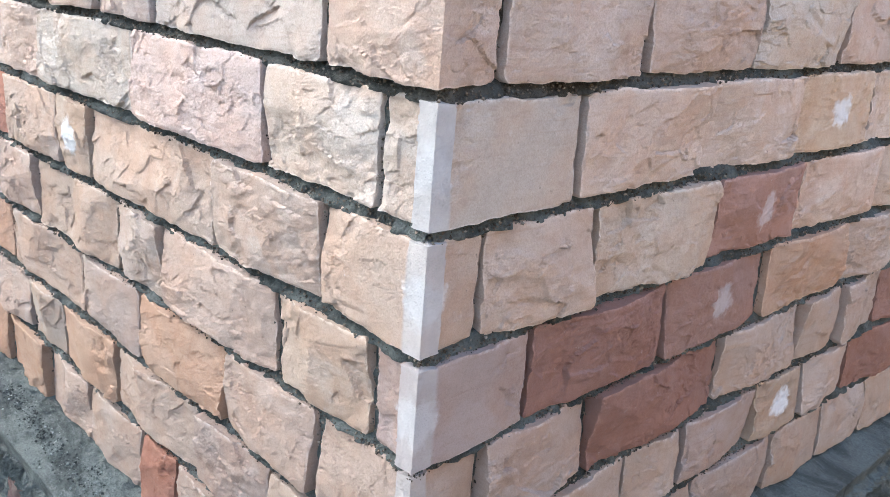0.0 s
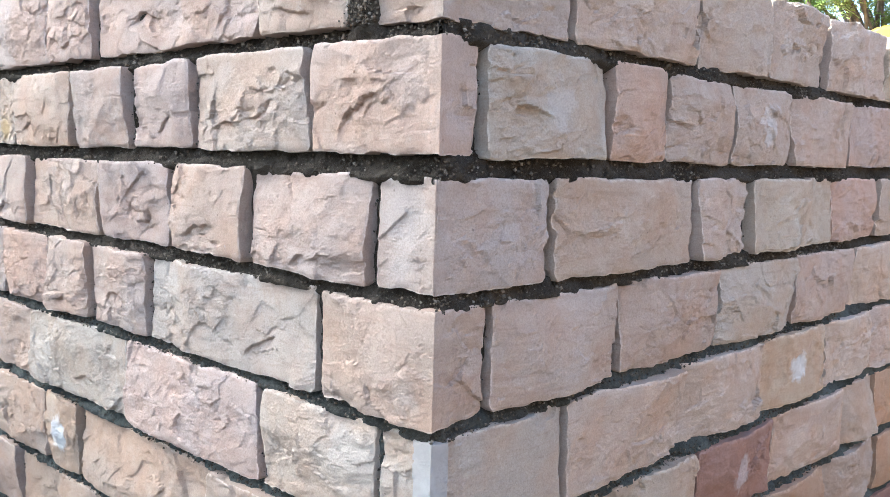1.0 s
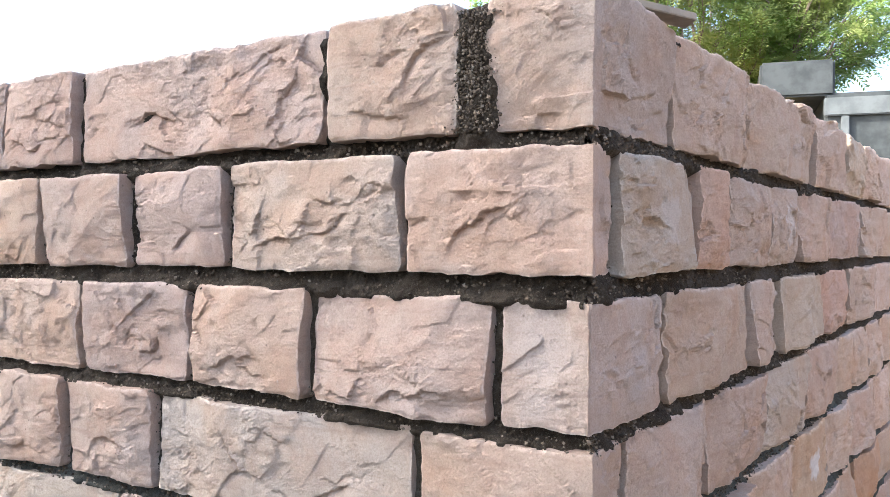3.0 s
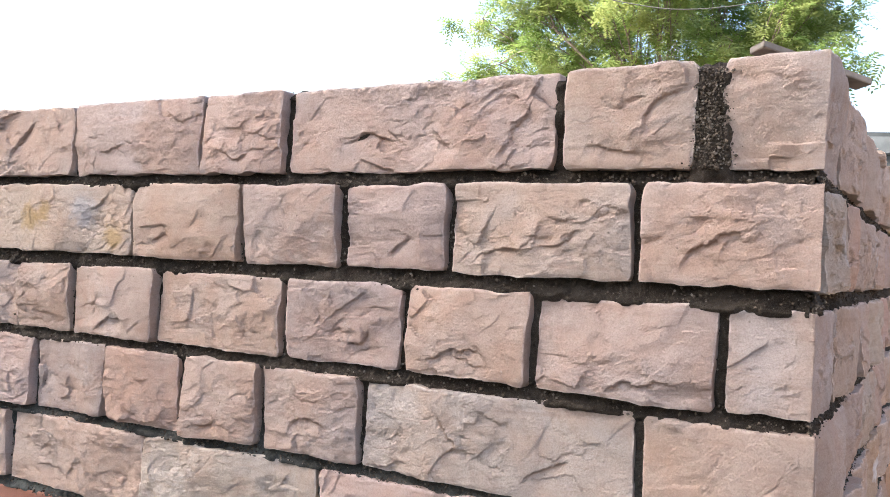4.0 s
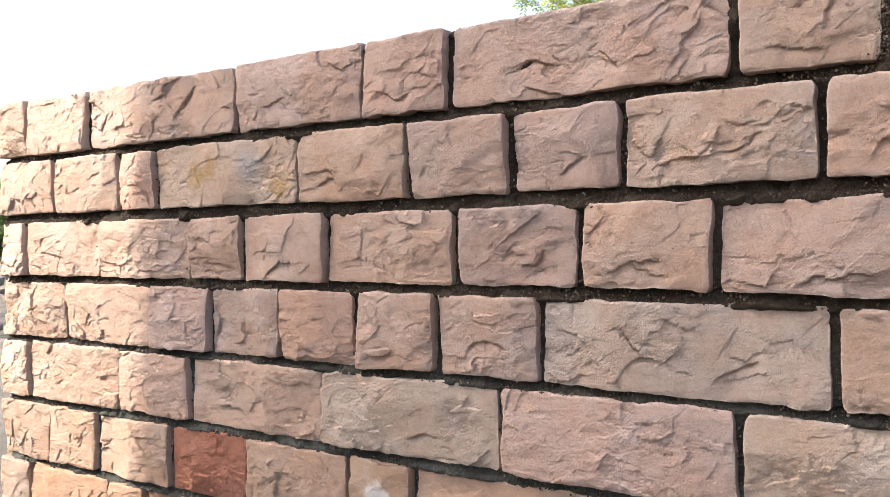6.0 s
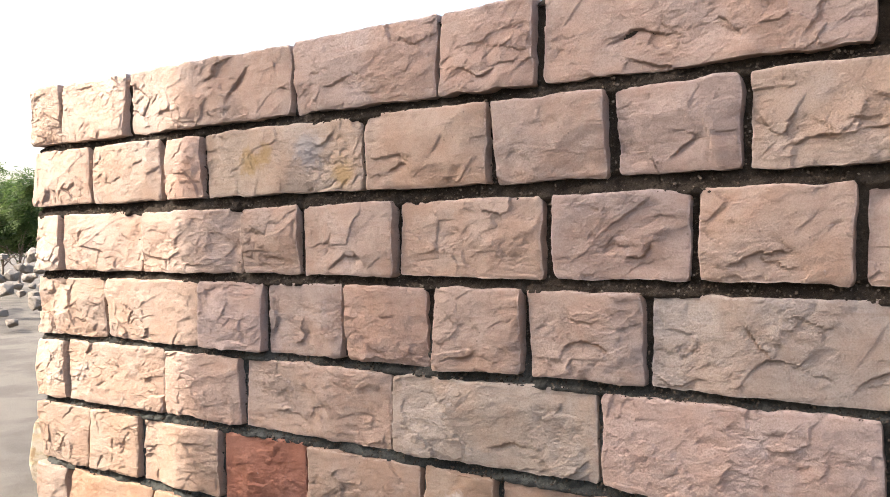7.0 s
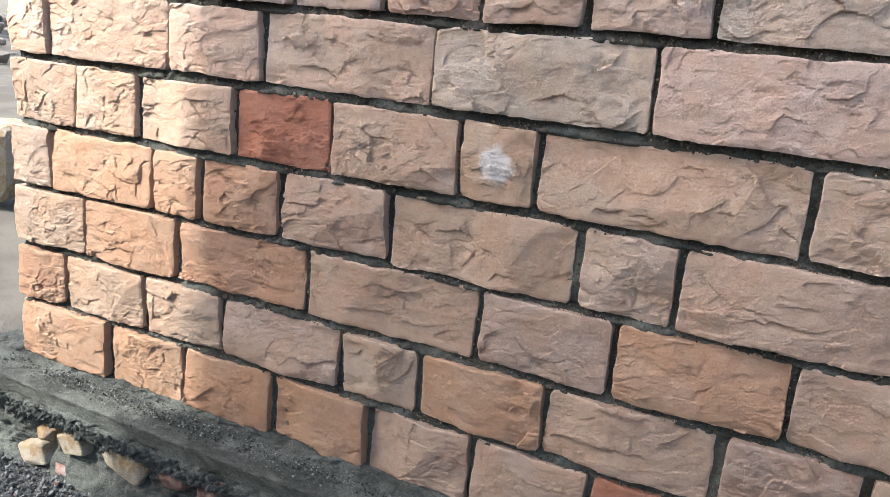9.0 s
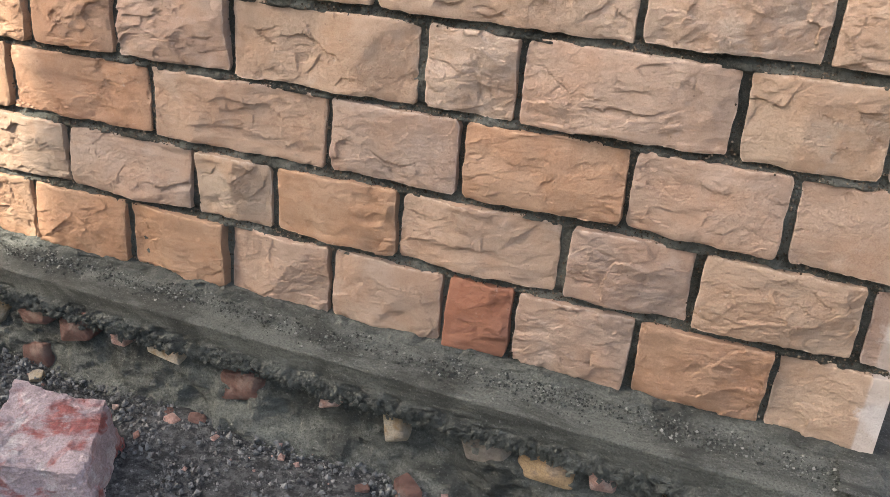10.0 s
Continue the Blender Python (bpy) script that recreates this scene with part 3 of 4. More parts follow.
    me.attributes.new("worn", "FLOAT", "POINT").data.foreach_set("value", worn)
    return me


def bed_depth(s, f):
    """How far the mortar of a bed lies behind the face, at the share f of its height; nearly flush round the corner."""
    return np.where(s < 0, 0.0090 + 0.0150 * f, 0.0055 + 0.0080 * f)


def mortar_sheet(s0, s1, seed):
    """The rough mortar that shows in the joints: pressed out over each course, undercut below the next, and the core behind it."""
    cols = np.arange(s0, min(s1, 1.5), 0.0055)
    if s1 > 1.5:
        cols = np.concatenate([cols, np.arange(1.5, s1, 0.05)])
    cols = np.append(cols[cols < s1 - 0.003], s1)
    rows = [BED[-1] - 0.004]
    while rows[-1] < BED[0] - 0.016:
        z = rows[-1]
        bed = any(BED[r] - GAP[r] - 0.014 < z < BED[r] + 0.010 for r in range(1, 10))
        rows.append(z + (0.0032 if bed else 0.010))
    s, z = np.meshgrid(cols, np.array(rows))
    rel = np.where(s < 0, -0.020, -0.022) + 0.006 * fbm(s * 9, z * 12, seed, 3) + 0.006 * fbm(s * 60, z * 60, seed + 5, 4)
    for r in range(1, 10):
        f = (z - (BED[r] - GAP[r])) / GAP[r]
        inside = smooth(-0.55, -0.15, f) * smooth(1.35, 1.1, f)
        slope = -bed_depth(s, np.clip(f, 0, 1.2)) + 0.005 * fbm(s * 7, s * 0 + r, seed + 40 + r, 3)
        slope = slope + 0.011 * fbm(s * 75, z * 75, seed + 6, 4) + 0.005 * fbm(s * 24, z * 30, seed + 7, 3)
        rel = rel + (slope - rel) * inside
    full = smooth(0.035, 0.02, np.abs(s + 0.142)) * smooth(BED[1] - 0.03, BED[1] - 0.005, z)
    full = np.maximum(full, smooth(0.014, 0.009, np.abs(s + 0.356)) * smooth(BED[1] + 0.05, BED[1] + 0.07, z))
    rel = rel + (-0.003 + 0.012 * fbm(s * 80, z * 80, seed + 8, 4) - rel) * full
    p, nrm = face(s, z)
    return p + nrm * rel[..., None]


def build_wall(name, s0, s1, seed, label):
    front = mortar_sheet(s0, s1, seed)
    inner = front[[0, -1]].copy()
    left = s0 < 0
    inner[..., 1 if left else 0] = DEPTH if left else -DEPTH
    grid = np.concatenate([inner[:1], front, inner[1:], inner[:1]])
    return tagged(part(name, grid_mesh(name, grid), M_MORTAR), label, "wall", kind="structure")


wall_long = build_wall("wall_south", END_L + 0.015, -0.012, 11, "sandstone ashlar wall with rough dark mortar joints on a cement plinth")
wall_short = build_wall("wall_east", 0.012, END_R - 0.02, 29, "sandstone ashlar wall turning the corner, rough mortar joints")


def lay_stone(parent, s0, s1, z0, z1, tone, seed, corner=False, pale=0.0, strength=1.0, warm=0.0):
    mid = (s0 + s1) / 2
    if corner:
        origin = (0.0, 0.0, (z0 + z1) / 2)
    else:
        p, _ = face(np.array([mid]), np.array([(z0 + z1) / 2]))
        origin = tuple(p[0])
    me = stone_mesh("stone", s0, s1, z0, z1, seed, origin, corner)
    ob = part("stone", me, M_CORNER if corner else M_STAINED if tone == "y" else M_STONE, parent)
    ob.location = origin
    rng = random.Random(seed)
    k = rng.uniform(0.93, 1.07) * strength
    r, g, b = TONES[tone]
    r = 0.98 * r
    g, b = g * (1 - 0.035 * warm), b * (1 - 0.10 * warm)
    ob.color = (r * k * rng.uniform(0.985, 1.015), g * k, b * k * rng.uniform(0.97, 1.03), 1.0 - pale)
    return ob


for row in range(10):
    z1, z0 = BED[row] - GAP[row], BED[row + 1]
    cuts, tones = LONG[row]
    ends = [END_L] + cuts
    for k in range(len(ends) - 1):
        half_l = 0.0 if k == 0 else random.Random(row * 40 + k).uniform(0.0058, 0.0092)
        half_r = random.Random(row * 40 + k + 1).uniform(0.0058, 0.0092)
        if row == 0 and k == len(ends) - 2:
            half_r = 0.018
        lay_stone(wall_long, ends[k] + half_l, ends[k + 1] - half_r, z0, z1, tones[k], 1000 + row * 50 + k, pale=PALE.get(tones[k], 0.0), strength=TONE_AND_SHADE[row], warm=WARMTH[row])
    ends_r, tones_r = SHORT[row]
    dressed = row in DRESSED
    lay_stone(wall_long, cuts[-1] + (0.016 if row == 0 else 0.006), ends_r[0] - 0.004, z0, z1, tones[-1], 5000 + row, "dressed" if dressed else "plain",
              0.0 if not dressed else 1.0 - DRESSED[row], TONE_AND_SHADE[row], WARMTH[row])
    far = random.Random(900 + row)
    while ends_r[-1] < END_R - 0.45:
        ends_r = ends_r + [ends_r[-1] + far.uniform(0.2, 0.42)]
        tones_r = tones_r + far.choice("pgGpbp")
    ends_r = ends_r + [END_R]
    for k in range(len(ends_r) - 1):
        # the constant 0.7 warms this face's tint to offset the bluer sky light
        lay_stone(wall_short, ends_r[k] + 0.0075, ends_r[k + 1] - 0.0075, z0, z1, tones_r[k], 3000 + row * 50 + k, pale=PALE.get(tones_r[k], 0.0), strength=TONE_AND_SHADE[row], warm=0.3 * WARMTH[row] + 0.7)

# ---- plinth ----
def plinth(name, s0, s1, seed):
    """Cement ledge, its broken front edge, and the rendered rubble footing under it."""
    prof = [(0.05, 0.236), (-0.012, 0.236), (-0.030, 0.224), (-0.075, 0.217), (-0.124, 0.2105), (-0.1285, 0.2095), (-0.1305, 0.2065), (-0.127, 0.185), (-0.126, 0.164), (-0.131, 0.158), (-0.142, 0.150),
            (-0.140, 0.136), (-0.116, 0.126), (-0.112, 0.116), (-0.120, 0.09), (-0.130, 0.05), (-0.150, 0.01), (-0.18, -0.06)]
    fine = []
    for (a, b), (c, d) in zip(prof[:-1], prof[1:]):
        for k in range(8):
            fine.append((a + (c - a) * k / 8, b + (d - b) * k / 8))
    fine = np.array(fine)
    cols = int((s1 - s0) / (0.007 if s1 < 1 else 0.014))
    t = np.linspace(s0, s1, cols)
    tt, k = np.meshgrid(t, np.arange(len(fine)))
    out, z = fine[k, 0], fine[k, 1]
    lip = smooth(0.172, 0.158, z) * smooth(0.120, 0.134, z)
    grit = smooth(0.221, 0.228, z) * smooth(0.02, -0.005, out)
    rough = 0.0016 + 0.014 * lip + 0.011 * grit + 0.004 * smooth(0.12, 0.09, z)
    push = rough * fbm(tt * 34, z * 40 + out * 30, seed, 4) * 1.5 + (0.034 * fbm(tt * 7, z * 12, seed + 3, 4) + 0.016 * fbm(tt * 26, z * 30, seed + 4, 4)) * smooth(0.13, 0.10, z) + 0.010 * fbm(tt * 1.3, out * 0 + 0.5, seed + 9, 2) * smooth(0.0, -0.1, out)
    out = out - push
    z = z + 0.8 * rough * fbm(tt * 38, z * 40 + out * 25 + 5, seed + 7, 3) + 0.004 * fbm(tt * 2.2, out * 6, seed + 11, 2)
    if name == "plinth_south":
        pts = np.stack([tt, out, z], axis=-1)
    else:
        pts = np.stack([-out, tt, z], axis=-1)
    return tagged(part(name, grid_mesh(name, pts, False, False), M_LEDGE), "grey cement plinth ledge over a rendered rubble footing", "plinth", kind="structure")


footing = plinth("plinth_south", -2.46, 0.13, 5)
plinth("plinth_east", -0.13, 4.85, 8)


def hull_bm(rng, sx, sy, sz, points=16, boxy=0.75):
    """An angular broken stone: the hull of jittered points, its edges a little worn."""
    bm = bmesh.new()
    for k in range(points):
        if k < 8:
            c = Vector(((k & 1) - 0.5, (k >> 1 & 1) - 0.5, (k >> 2 & 1) - 0.5)) * boxy * rng.uniform(0.85, 1.2)
        else:
            c = Vector((rng.gauss(0, 1), rng.gauss(0, 1), rng.gauss(0, 1))).normalized() * rng.uniform(0.40, 0.52)
        bm.verts.new((c.x * sx, c.y * sy, c.z * sz))
    out = bmesh.ops.convex_hull(bm, input=bm.verts[:])
    inner = list({v for v in out["geom_interior"] + out["geom_unused"] if isinstance(v, bmesh.types.BMVert)})
    bmesh.ops.delete(bm, geom=inner, context="VERTS")
    bmesh.ops.bevel(bm, geom=bm.edges[:], offset=min(sx, sy, sz) * 0.035, segments=1, affect="EDGES")
    return bm


# rubble that shows in the render of the footing: x, z, width, height, material
RUBBLE = [(-2.11, 0.098, 0.05, 0.035, M_TAN), (-2.02, 0.098, 0.095, 0.06, M_CREAM), (-1.85, 0.103, 0.145, 0.075, M_CREAM), (-1.69, 0.112, 0.09, 0.04, M_RED),
          (-1.575, 0.112, 0.095, 0.06, M_RED), (-1.456, 0.122, 0.045, 0.04, M_PINK), (-1.34, 0.122, 0.10, 0.030, M_CREAM), (-1.155, 0.095, 0.11, 0.07, M_RED),
          (-0.81, 0.112, 0.052, 0.075, M_CREAM), (-0.63, 0.112, 0.10, 0.06, M_GREY), (-0.51, 0.115, 0.12, 0.07, M_TAN), (-0.41, 0.125, 0.055, 0.045, M_PINK),
          (-0.26, 0.118, 0.10, 0.05, M_TAN), (-1.70, 0.012, 0.10, 0.06, M_RED), (-2.16, 0.03, 0.10, 0.06, M_CREAM), (-2.05, 0.015, 0.09, 0.05, M_PINK), (-0.95, 0.122, 0.05, 0.03, M_PINK)]
for k, (x, z, wide, high, mat) in enumerate(RUBBLE):
    stone = part("rubble_stone", hull_bm(random.Random(70 + k), wide * 1.2, 0.10, high * 1.3, 20, 0.64), mat, footing)
    stone.location = (x, -0.106, z)
    stone.rotation_euler = (0, random.Random(k).uniform(-0.35, 0.15), 0)


def crumbs(name, count, spot, size, material, seed, label, category):
    """Many small angular grains in one mesh."""
    rng = np.random.default_rng(seed)
    unit = np.array([[1, 0, 0], [-1, 0, 0], [0, 1, 0], [0, -1, 0], [0, 0, 1], [0, 0, -1]], float)
    tris = np.array([[0, 2, 4], [2, 1, 4], [1, 3, 4], [3, 0, 4], [2, 0, 5], [1, 2, 5], [3, 1, 5], [0, 3, 5]])
    verts, faces = [], []
    for k in range(count):
        r = size[0] + (size[1] - size[0]) * rng.random() ** 3
        q, _ = np.linalg.qr(rng.normal(size=(3, 3)))
        verts.append((unit * rng.uniform(0.55, 1.1, (6, 1))) @ q * r + np.array(spot(rng)))
        faces.append(tris + 6 * k)
    return tagged(part(name, mesh_from(name, np.concatenate(verts), np.concatenate(faces), False), material), label, category, kind="stuff")


def joint_grain(g):
    """A place in the mortar of the beds, or of the upright joints, on either face near the corner."""
    row = g.integers(1, 10)
    if g.random() < 0.80:
        f = g.uniform(-0.05, 0.9)
        s, z = g.uniform(-2.3, 1.3), BED[row] - GAP[row] * (1 - f)
        back = float(bed_depth(s, f)) - 0.001 + g.normal(0, 0.003)
    elif g.random() < 0.3:
        s, z, back = -0.142 + g.normal(0, 0.012), g.uniform(1.655, 1.79), 0.002 + g.normal(0, 0.003)
    else:
        cuts = LONG[row][0] if g.random() < 0.7 else SHORT[row][0][:5]
        s, z = cuts[g.integers(0, len(cuts))] + g.normal(0, 0.004), g.uniform(BED[row + 1], BED[row] - GAP[row])
        back = (0.018 if s < 0 else 0.020) + g.normal(0, 0.003)
    p, nrm = face(np.array([s]), np.array([z]))
    return p[0] - nrm[0] * back


crumbs("mortar_grains", 36000, joint_grain, (0.0011, 0.0036), M_GRAIN, 9, "coarse sand grains in the rough mortar joints", "mortar")
crumbs("cement_crumbs", 3200, lambda g: (g.uniform(-2.4, 0.1), -0.140 + g.normal(0, 0.006), 0.147 + g.normal(0, 0.007)), (0.003, 0.013), M_CEMENT, 3,
       "grey cement crumbs along the broken ledge", "cement")
crumbs("cement_grit", 11000, lambda g: (g.uniform(-2.35, 0.1), -0.022 - abs(g.normal(0, 0.032)), 0.218 + abs(g.normal(0, 0.003))), (0.0014, 0.0046), M_GRIT, 4,
       "loose cement grit lying on the ledge", "grit")


# ---- ground ----
def ground():
    """One sheet: fine and uneven near the wall, coarse out to the horizon."""
    a = np.concatenate([-np.geomspace(400, 3.2, 26), np.linspace(-3.1, 1.2, 216), np.geomspace(1.4, 400, 26)])
    b = np.concatenate([-np.geomspace(400, 1.7, 26), np.linspace(-1.65, 0.2, 94), np.geomspace(0.4, 400, 30)])
    x, y = np.meshgrid(a, b)
    near = smooth(6, 2, np.hypot(x + 0.8, y + 0.5))
    z = 0.012 * near * fbm(x * 14, y * 14, 3, 4) + 0.03 * near * fbm(x * 2.2, y * 2.2, 4, 3) + 0.12 * (1 - near) * fbm(x * 0.35, y * 0.35, 6, 3)
    z = z - 0.05 * (1 - near)
    return tagged(part("ground", grid_mesh("ground", np.stack([x, y, z], axis=-1)), M_SOIL), "dark gritty soil beside the wall, dry sand beyond", "ground", kind="structure")


ground()
crumbs("gravel", 30000, lambda g: (g.uniform(-2.7, 0.4), -0.15 - 0.9 * g.random() ** 1.3, 0.004 + g.normal(0, 0.004)), (0.0018, 0.010), M_DARKGRIT, 6,
       "dark gritty gravel at the foot of the wall", "gravel")
crumbs("stone_chips", 120, lambda g: (g.uniform(-2.6, 0.3), -0.16 - 0.5 * g.random() ** 1.6, 0.008), (0.003, 0.016), M_PINK, 7,
       "small pinkish stone chips scattered on the soil", "chips")


def loose_stone(name, at, size, turn, mat, seed, label, category="stone", group="", tip=0.0, points=22, boxy=0.60):
    ob = part(name, hull_bm(random.Random(seed), *size, points, boxy), mat)
    low = min(v.co.z for v in ob.data.vertices)
    ob.location = (at[0], at[1], at[2] - low - 0.008)
    ob.rotation_euler = (radians(tip), radians(-tip), radians(turn))
    return tagged(ob, label, category, group)


def stone_block():
    """A wedge-shaped quarry block: five broken faces with ragged arrises."""
    corners = [(-0.115, -0.105, 0), (0.105, -0.110, 0), (0.118, 0.095, 0), (-0.095, 0.115, 0),
               (-0.100, -0.080, 0.115), (0.075, -0.100, 0.085), (0.098, 0.070, 0.125), (-0.060, 0.095, 0.165)]
    bm = bmesh.new()
    vs = [bm.verts.new(c) for c in corners]
    for f in ((3, 2, 1, 0), (4, 5, 6, 7), (0, 1, 5, 4), (1, 2, 6, 5), (2, 3, 7, 6), (3, 0, 4, 7)):
        bm.faces.new([vs[k] for k in f])
    bmesh.ops.subdivide_edges(bm, edges=bm.edges[:], cuts=27, use_grid_fill=True)
    bm.normal_update()
    co, nrm = np.array([v.co[:] for v in bm.verts]), np.array([v.normal[:] for v in bm.verts])
    a, b = co[:, 0] + 0.7 * co[:, 2], co[:, 1] + 0.4 * co[:, 2]
    plates = 0.011 * fbm(a * 14, b * 14 + 3, 71, 2) + 0.0035 * np.floor(3 * fbm(a * 20, b * 26, 72, 3)) + 0.003 * fbm(a * 90, b * 90, 73, 3)
    for v, p, n, d in zip(bm.verts, co, nrm, plates):
        v.co = Vector(p + n * d)
    ob = part("stone_block", bm, M_BLOCK)
    ob.matrix_world = pose(-1.37, -0.43, -0.012, 0, 0, 35)
    return tagged(ob, "rough purple and white sandstone block lying on dark gravel", "stone block")


stone_block()
for k, (x, y, a, b, c, mat) in enumerate([
        (-1.72, -0.32, 0.06, 0.04, 0.03, M_PINK), (-1.65, -0.345, 0.075, 0.05, 0.03, M_CREAM), (-1.93, -0.287, 0.04, 0.03, 0.02, M_CREAM),
        (-1.64, -0.19, 0.05, 0.04, 0.025, M_CREAM), (-1.28, -0.19, 0.05, 0.035, 0.025, M_PINK), (-1.24, -0.165, 0.05, 0.04, 0.03, M_RED),
        (-1.31, -0.165, 0.03, 0.03, 0.02, M_RED), (-1.20, -0.265, 0.025, 0.02, 0.015, M_CREAM), (-0.76, -0.175, 0.09, 0.05, 0.04, M_RED),
        (-0.70, -0.20, 0.05, 0.035, 0.03, M_PINK), (-0.84, -0.205, 0.04, 0.03, 0.02, M_RED), (-1.17, -0.20, 0.03, 0.02, 0.02, M_PINK)]):
    loose_stone("stone_chip", (x, y, 0), (a, b, c), 40 * k, mat, 300 + k, {M_PINK: "pinkish sandstone chip lying on dark gravel", M_CREAM: "pale cream stone chip lying on dark gravel",
                M_RED: "dark red stone fragment lying by the footing"}[mat], "stone chip", "chips by the footing")


# ---- unseen wall added behind the camera, whose shadow covers most of the long face ----
edge = Vector((-1.735, 0)) + Vector((SUN_FROM.x, SUN_FROM.y)) / abs(SUN_FROM.y) * 3.4
yard = part("wall_shadow_caster", box_bm(edge.x, edge.x + 4.2, edge.y - 0.25, edge.y, -0.2, 6.2, 0.01), M_PLASTER)
tagged(yard, "unseen pale plastered wall added to cast the shadow", "wall", kind="structure")
# unseen wall added to bounce warm sunlight onto the east face
bounce = part("wall_bounce", box_bm(3.4, 3.65, -1.5, 9.0, -0.2, 2.8, 0.01), M_BOUNCE)
tagged(bounce, "unseen tan plastered wall added to bounce warm light", "wall", kind="structure")




# ---- things on top of the wall ----
def offcut():
    """A short weathered board left lying over the corner."""
    bm = box_bm(-0.120, 0.120, -0.018, 0.018, 0, 0.009, 0.001)
    for v in bm.verts:
        v.co.x += 0.008 * v.co.y / 0.018
    ob = part("wood_offcut", bm, M_WOOD)
    ob.matrix_world = pose(-0.035, 0.135, 1.808, 0, 3.5, 61)
    return tagged(ob, "short weathered grey board lying on the wall top", "board")


offcut()


def mortar_dab(x, y, wide, seed):
    rng = np.random.default_rng(seed)
    u, v = np.meshgrid(np.linspace(-1, 1, 26), np.linspace(-1, 1, 18))
    dome = np.sqrt(np.clip(1 - u * u - v * v, 0, 1))
    z = 1.788 + 0.022 * dome * (0.6 + 0.6 * fbm(u * 3, v * 3, seed, 3)) + 0.004 * fbm(u * 9, v * 9, seed + 1, 3)
    ob = part("mortar_dab", grid_mesh("mortar_dab", np.stack([x + u * wide, y + v * wide * 0.6, z], axis=-1)), M_MORTAR, wall_long)
    return ob


for k, (x, y, wide) in enumerate([(-0.150, 0.05, 0.05), (-0.05, 0.262, 0.045), (-1.02, 0.06, 0.09), (-0.87, 0.04, 0.04), (-1.42, 0.05, 0.05), (-1.62, 0.05, 0.03),
                                  (-2.17, 0.05, 0.07), (-0.36, 0.05, 0.03), (-0.05, 0.60, 0.03), (-0.06, 1.14, 0.04)]):
    mortar_dab(x, y, wide, 40 + k)


# ---- trees ----
def tree(name, at, fork, crown_at, crown, lobes, fronds, leaf, seed, label, foliage):
    """Tapered trunk, limbs that reach into every part of the crown, and feathered leaves along the twigs."""
    rng = random.Random(seed)
    top = new(name)
    top.location = at
    verts, faces, twigs = [], [], []

    def limb(a, b, r0, r1, sag, sides, steps=7):
        path, radii = [], []
        side = Vector((rng.uniform(-1, 1), rng.uniform(-1, 1), rng.uniform(-0.3, 0.6))) * (b - a).length * sag
        for k in range(steps + 1):
            t = k / steps
            wob = Vector((rng.uniform(-1, 1), rng.uniform(-1, 1), rng.uniform(-1, 1))) * (b - a).length * 0.02
            path.append(a.lerp(b, t) + side * math.sin(math.pi * t) + (wob if 0 < k < steps else Vector()))
            radii.append(r0 + (r1 - r0) * t)
        tube(verts, faces, path, radii, sides)
        return path

    size = fork.z * 0.045
    trunk = limb(Vector((0, 0, -0.3)), fork, size, size * 0.75, 0.05, 9)
    for _ in range(lobes):
        d = Vector((rng.gauss(0, 1), rng.gauss(0, 1), rng.gauss(0, 0.9))).normalized()
        d = d * rng.uniform(0.35, 1.0) ** 0.5
        centre = crown_at + Vector((d.x * crown.x, d.y * crown.y, d.z * crown.z))
        main = limb(trunk[rng.randint(5, 7)], centre, size * 0.26, size * 0.08, 0.10, 6)
        reach = rng.uniform(0.7, 1.15) * crown.x * 0.30
        for _ in range(9):
            o = Vector((rng.gauss(0, 1), rng.gauss(0, 1), rng.gauss(0, 0.7))).normalized() * reach * rng.uniform(0.6, 1.1)
            twig = limb(main[rng.randint(4, 7)], centre + o, size * 0.09, size * 0.025, 0.08, 4, 5)
            twigs += twig[1:] + [twig[-1], twig[-1]]
    part("trunk", mesh_from("trunk", [tuple(v) for v in verts], faces), M_BARK, top, "pale brown trunk and limbs")
    lv, lf = [], []
    for _ in range(fronds):
        p = rng.choice(twigs) + Vector((rng.gauss(0, 0.10), rng.gauss(0, 0.10), rng.gauss(0, 0.08)))
        a = rng.uniform(0, 2 * math.pi)
        d = Vector((math.cos(a), math.sin(a), rng.uniform(-1.0, 0.3))).normalized()
        side = d.cross(Vector((rng.uniform(-0.5, 0.5), rng.uniform(-0.5, 0.5), 1))).normalized()
        length = rng.uniform(2.4, 4.2) * leaf
        for k in range(6):
            q = p + d * length * k / 6 + Vector((0, 0, -0.6 * leaf * (k / 6) ** 2))
            for sgn in (-1, 1):
                o = (side * sgn + d * 0.55 + Vector((0, 0, rng.uniform(-0.4, 0.15)))).normalized() * leaf * rng.uniform(0.7, 1.15)
                wide = d * leaf * 0.22
                i = len(lv)
                lv += [tuple(q), tuple(q + o * 0.5 + wide), tuple(q + o), tuple(q + o * 0.5 - wide)]
                lf.append((i, i + 1, i + 2, i + 3))
    part("crown", mesh_from("crown", lv, lf, False), foliage, top)
    return tagged(top, label, "tree")


tree("tree", (-3.7, 13.6, 0), Vector((0.1, -0.1, 2.9)), Vector((-0.9, -0.3, 5.7)), Vector((3.4, 2.8, 2.8)), 46, 17000, 0.09, 4,
     "tall tree with feathery bright green leaves beyond the wall", M_LEAF)
tree("tree", (-22.3, 10.8, 0), Vector((0, 0, 1.0)), Vector((0, 0, 2.3)), Vector((1.6, 1.6, 1.0)), 14, 1800, 0.13, 9, "low bushy green tree beyond the sandy yard", M_BUSH)
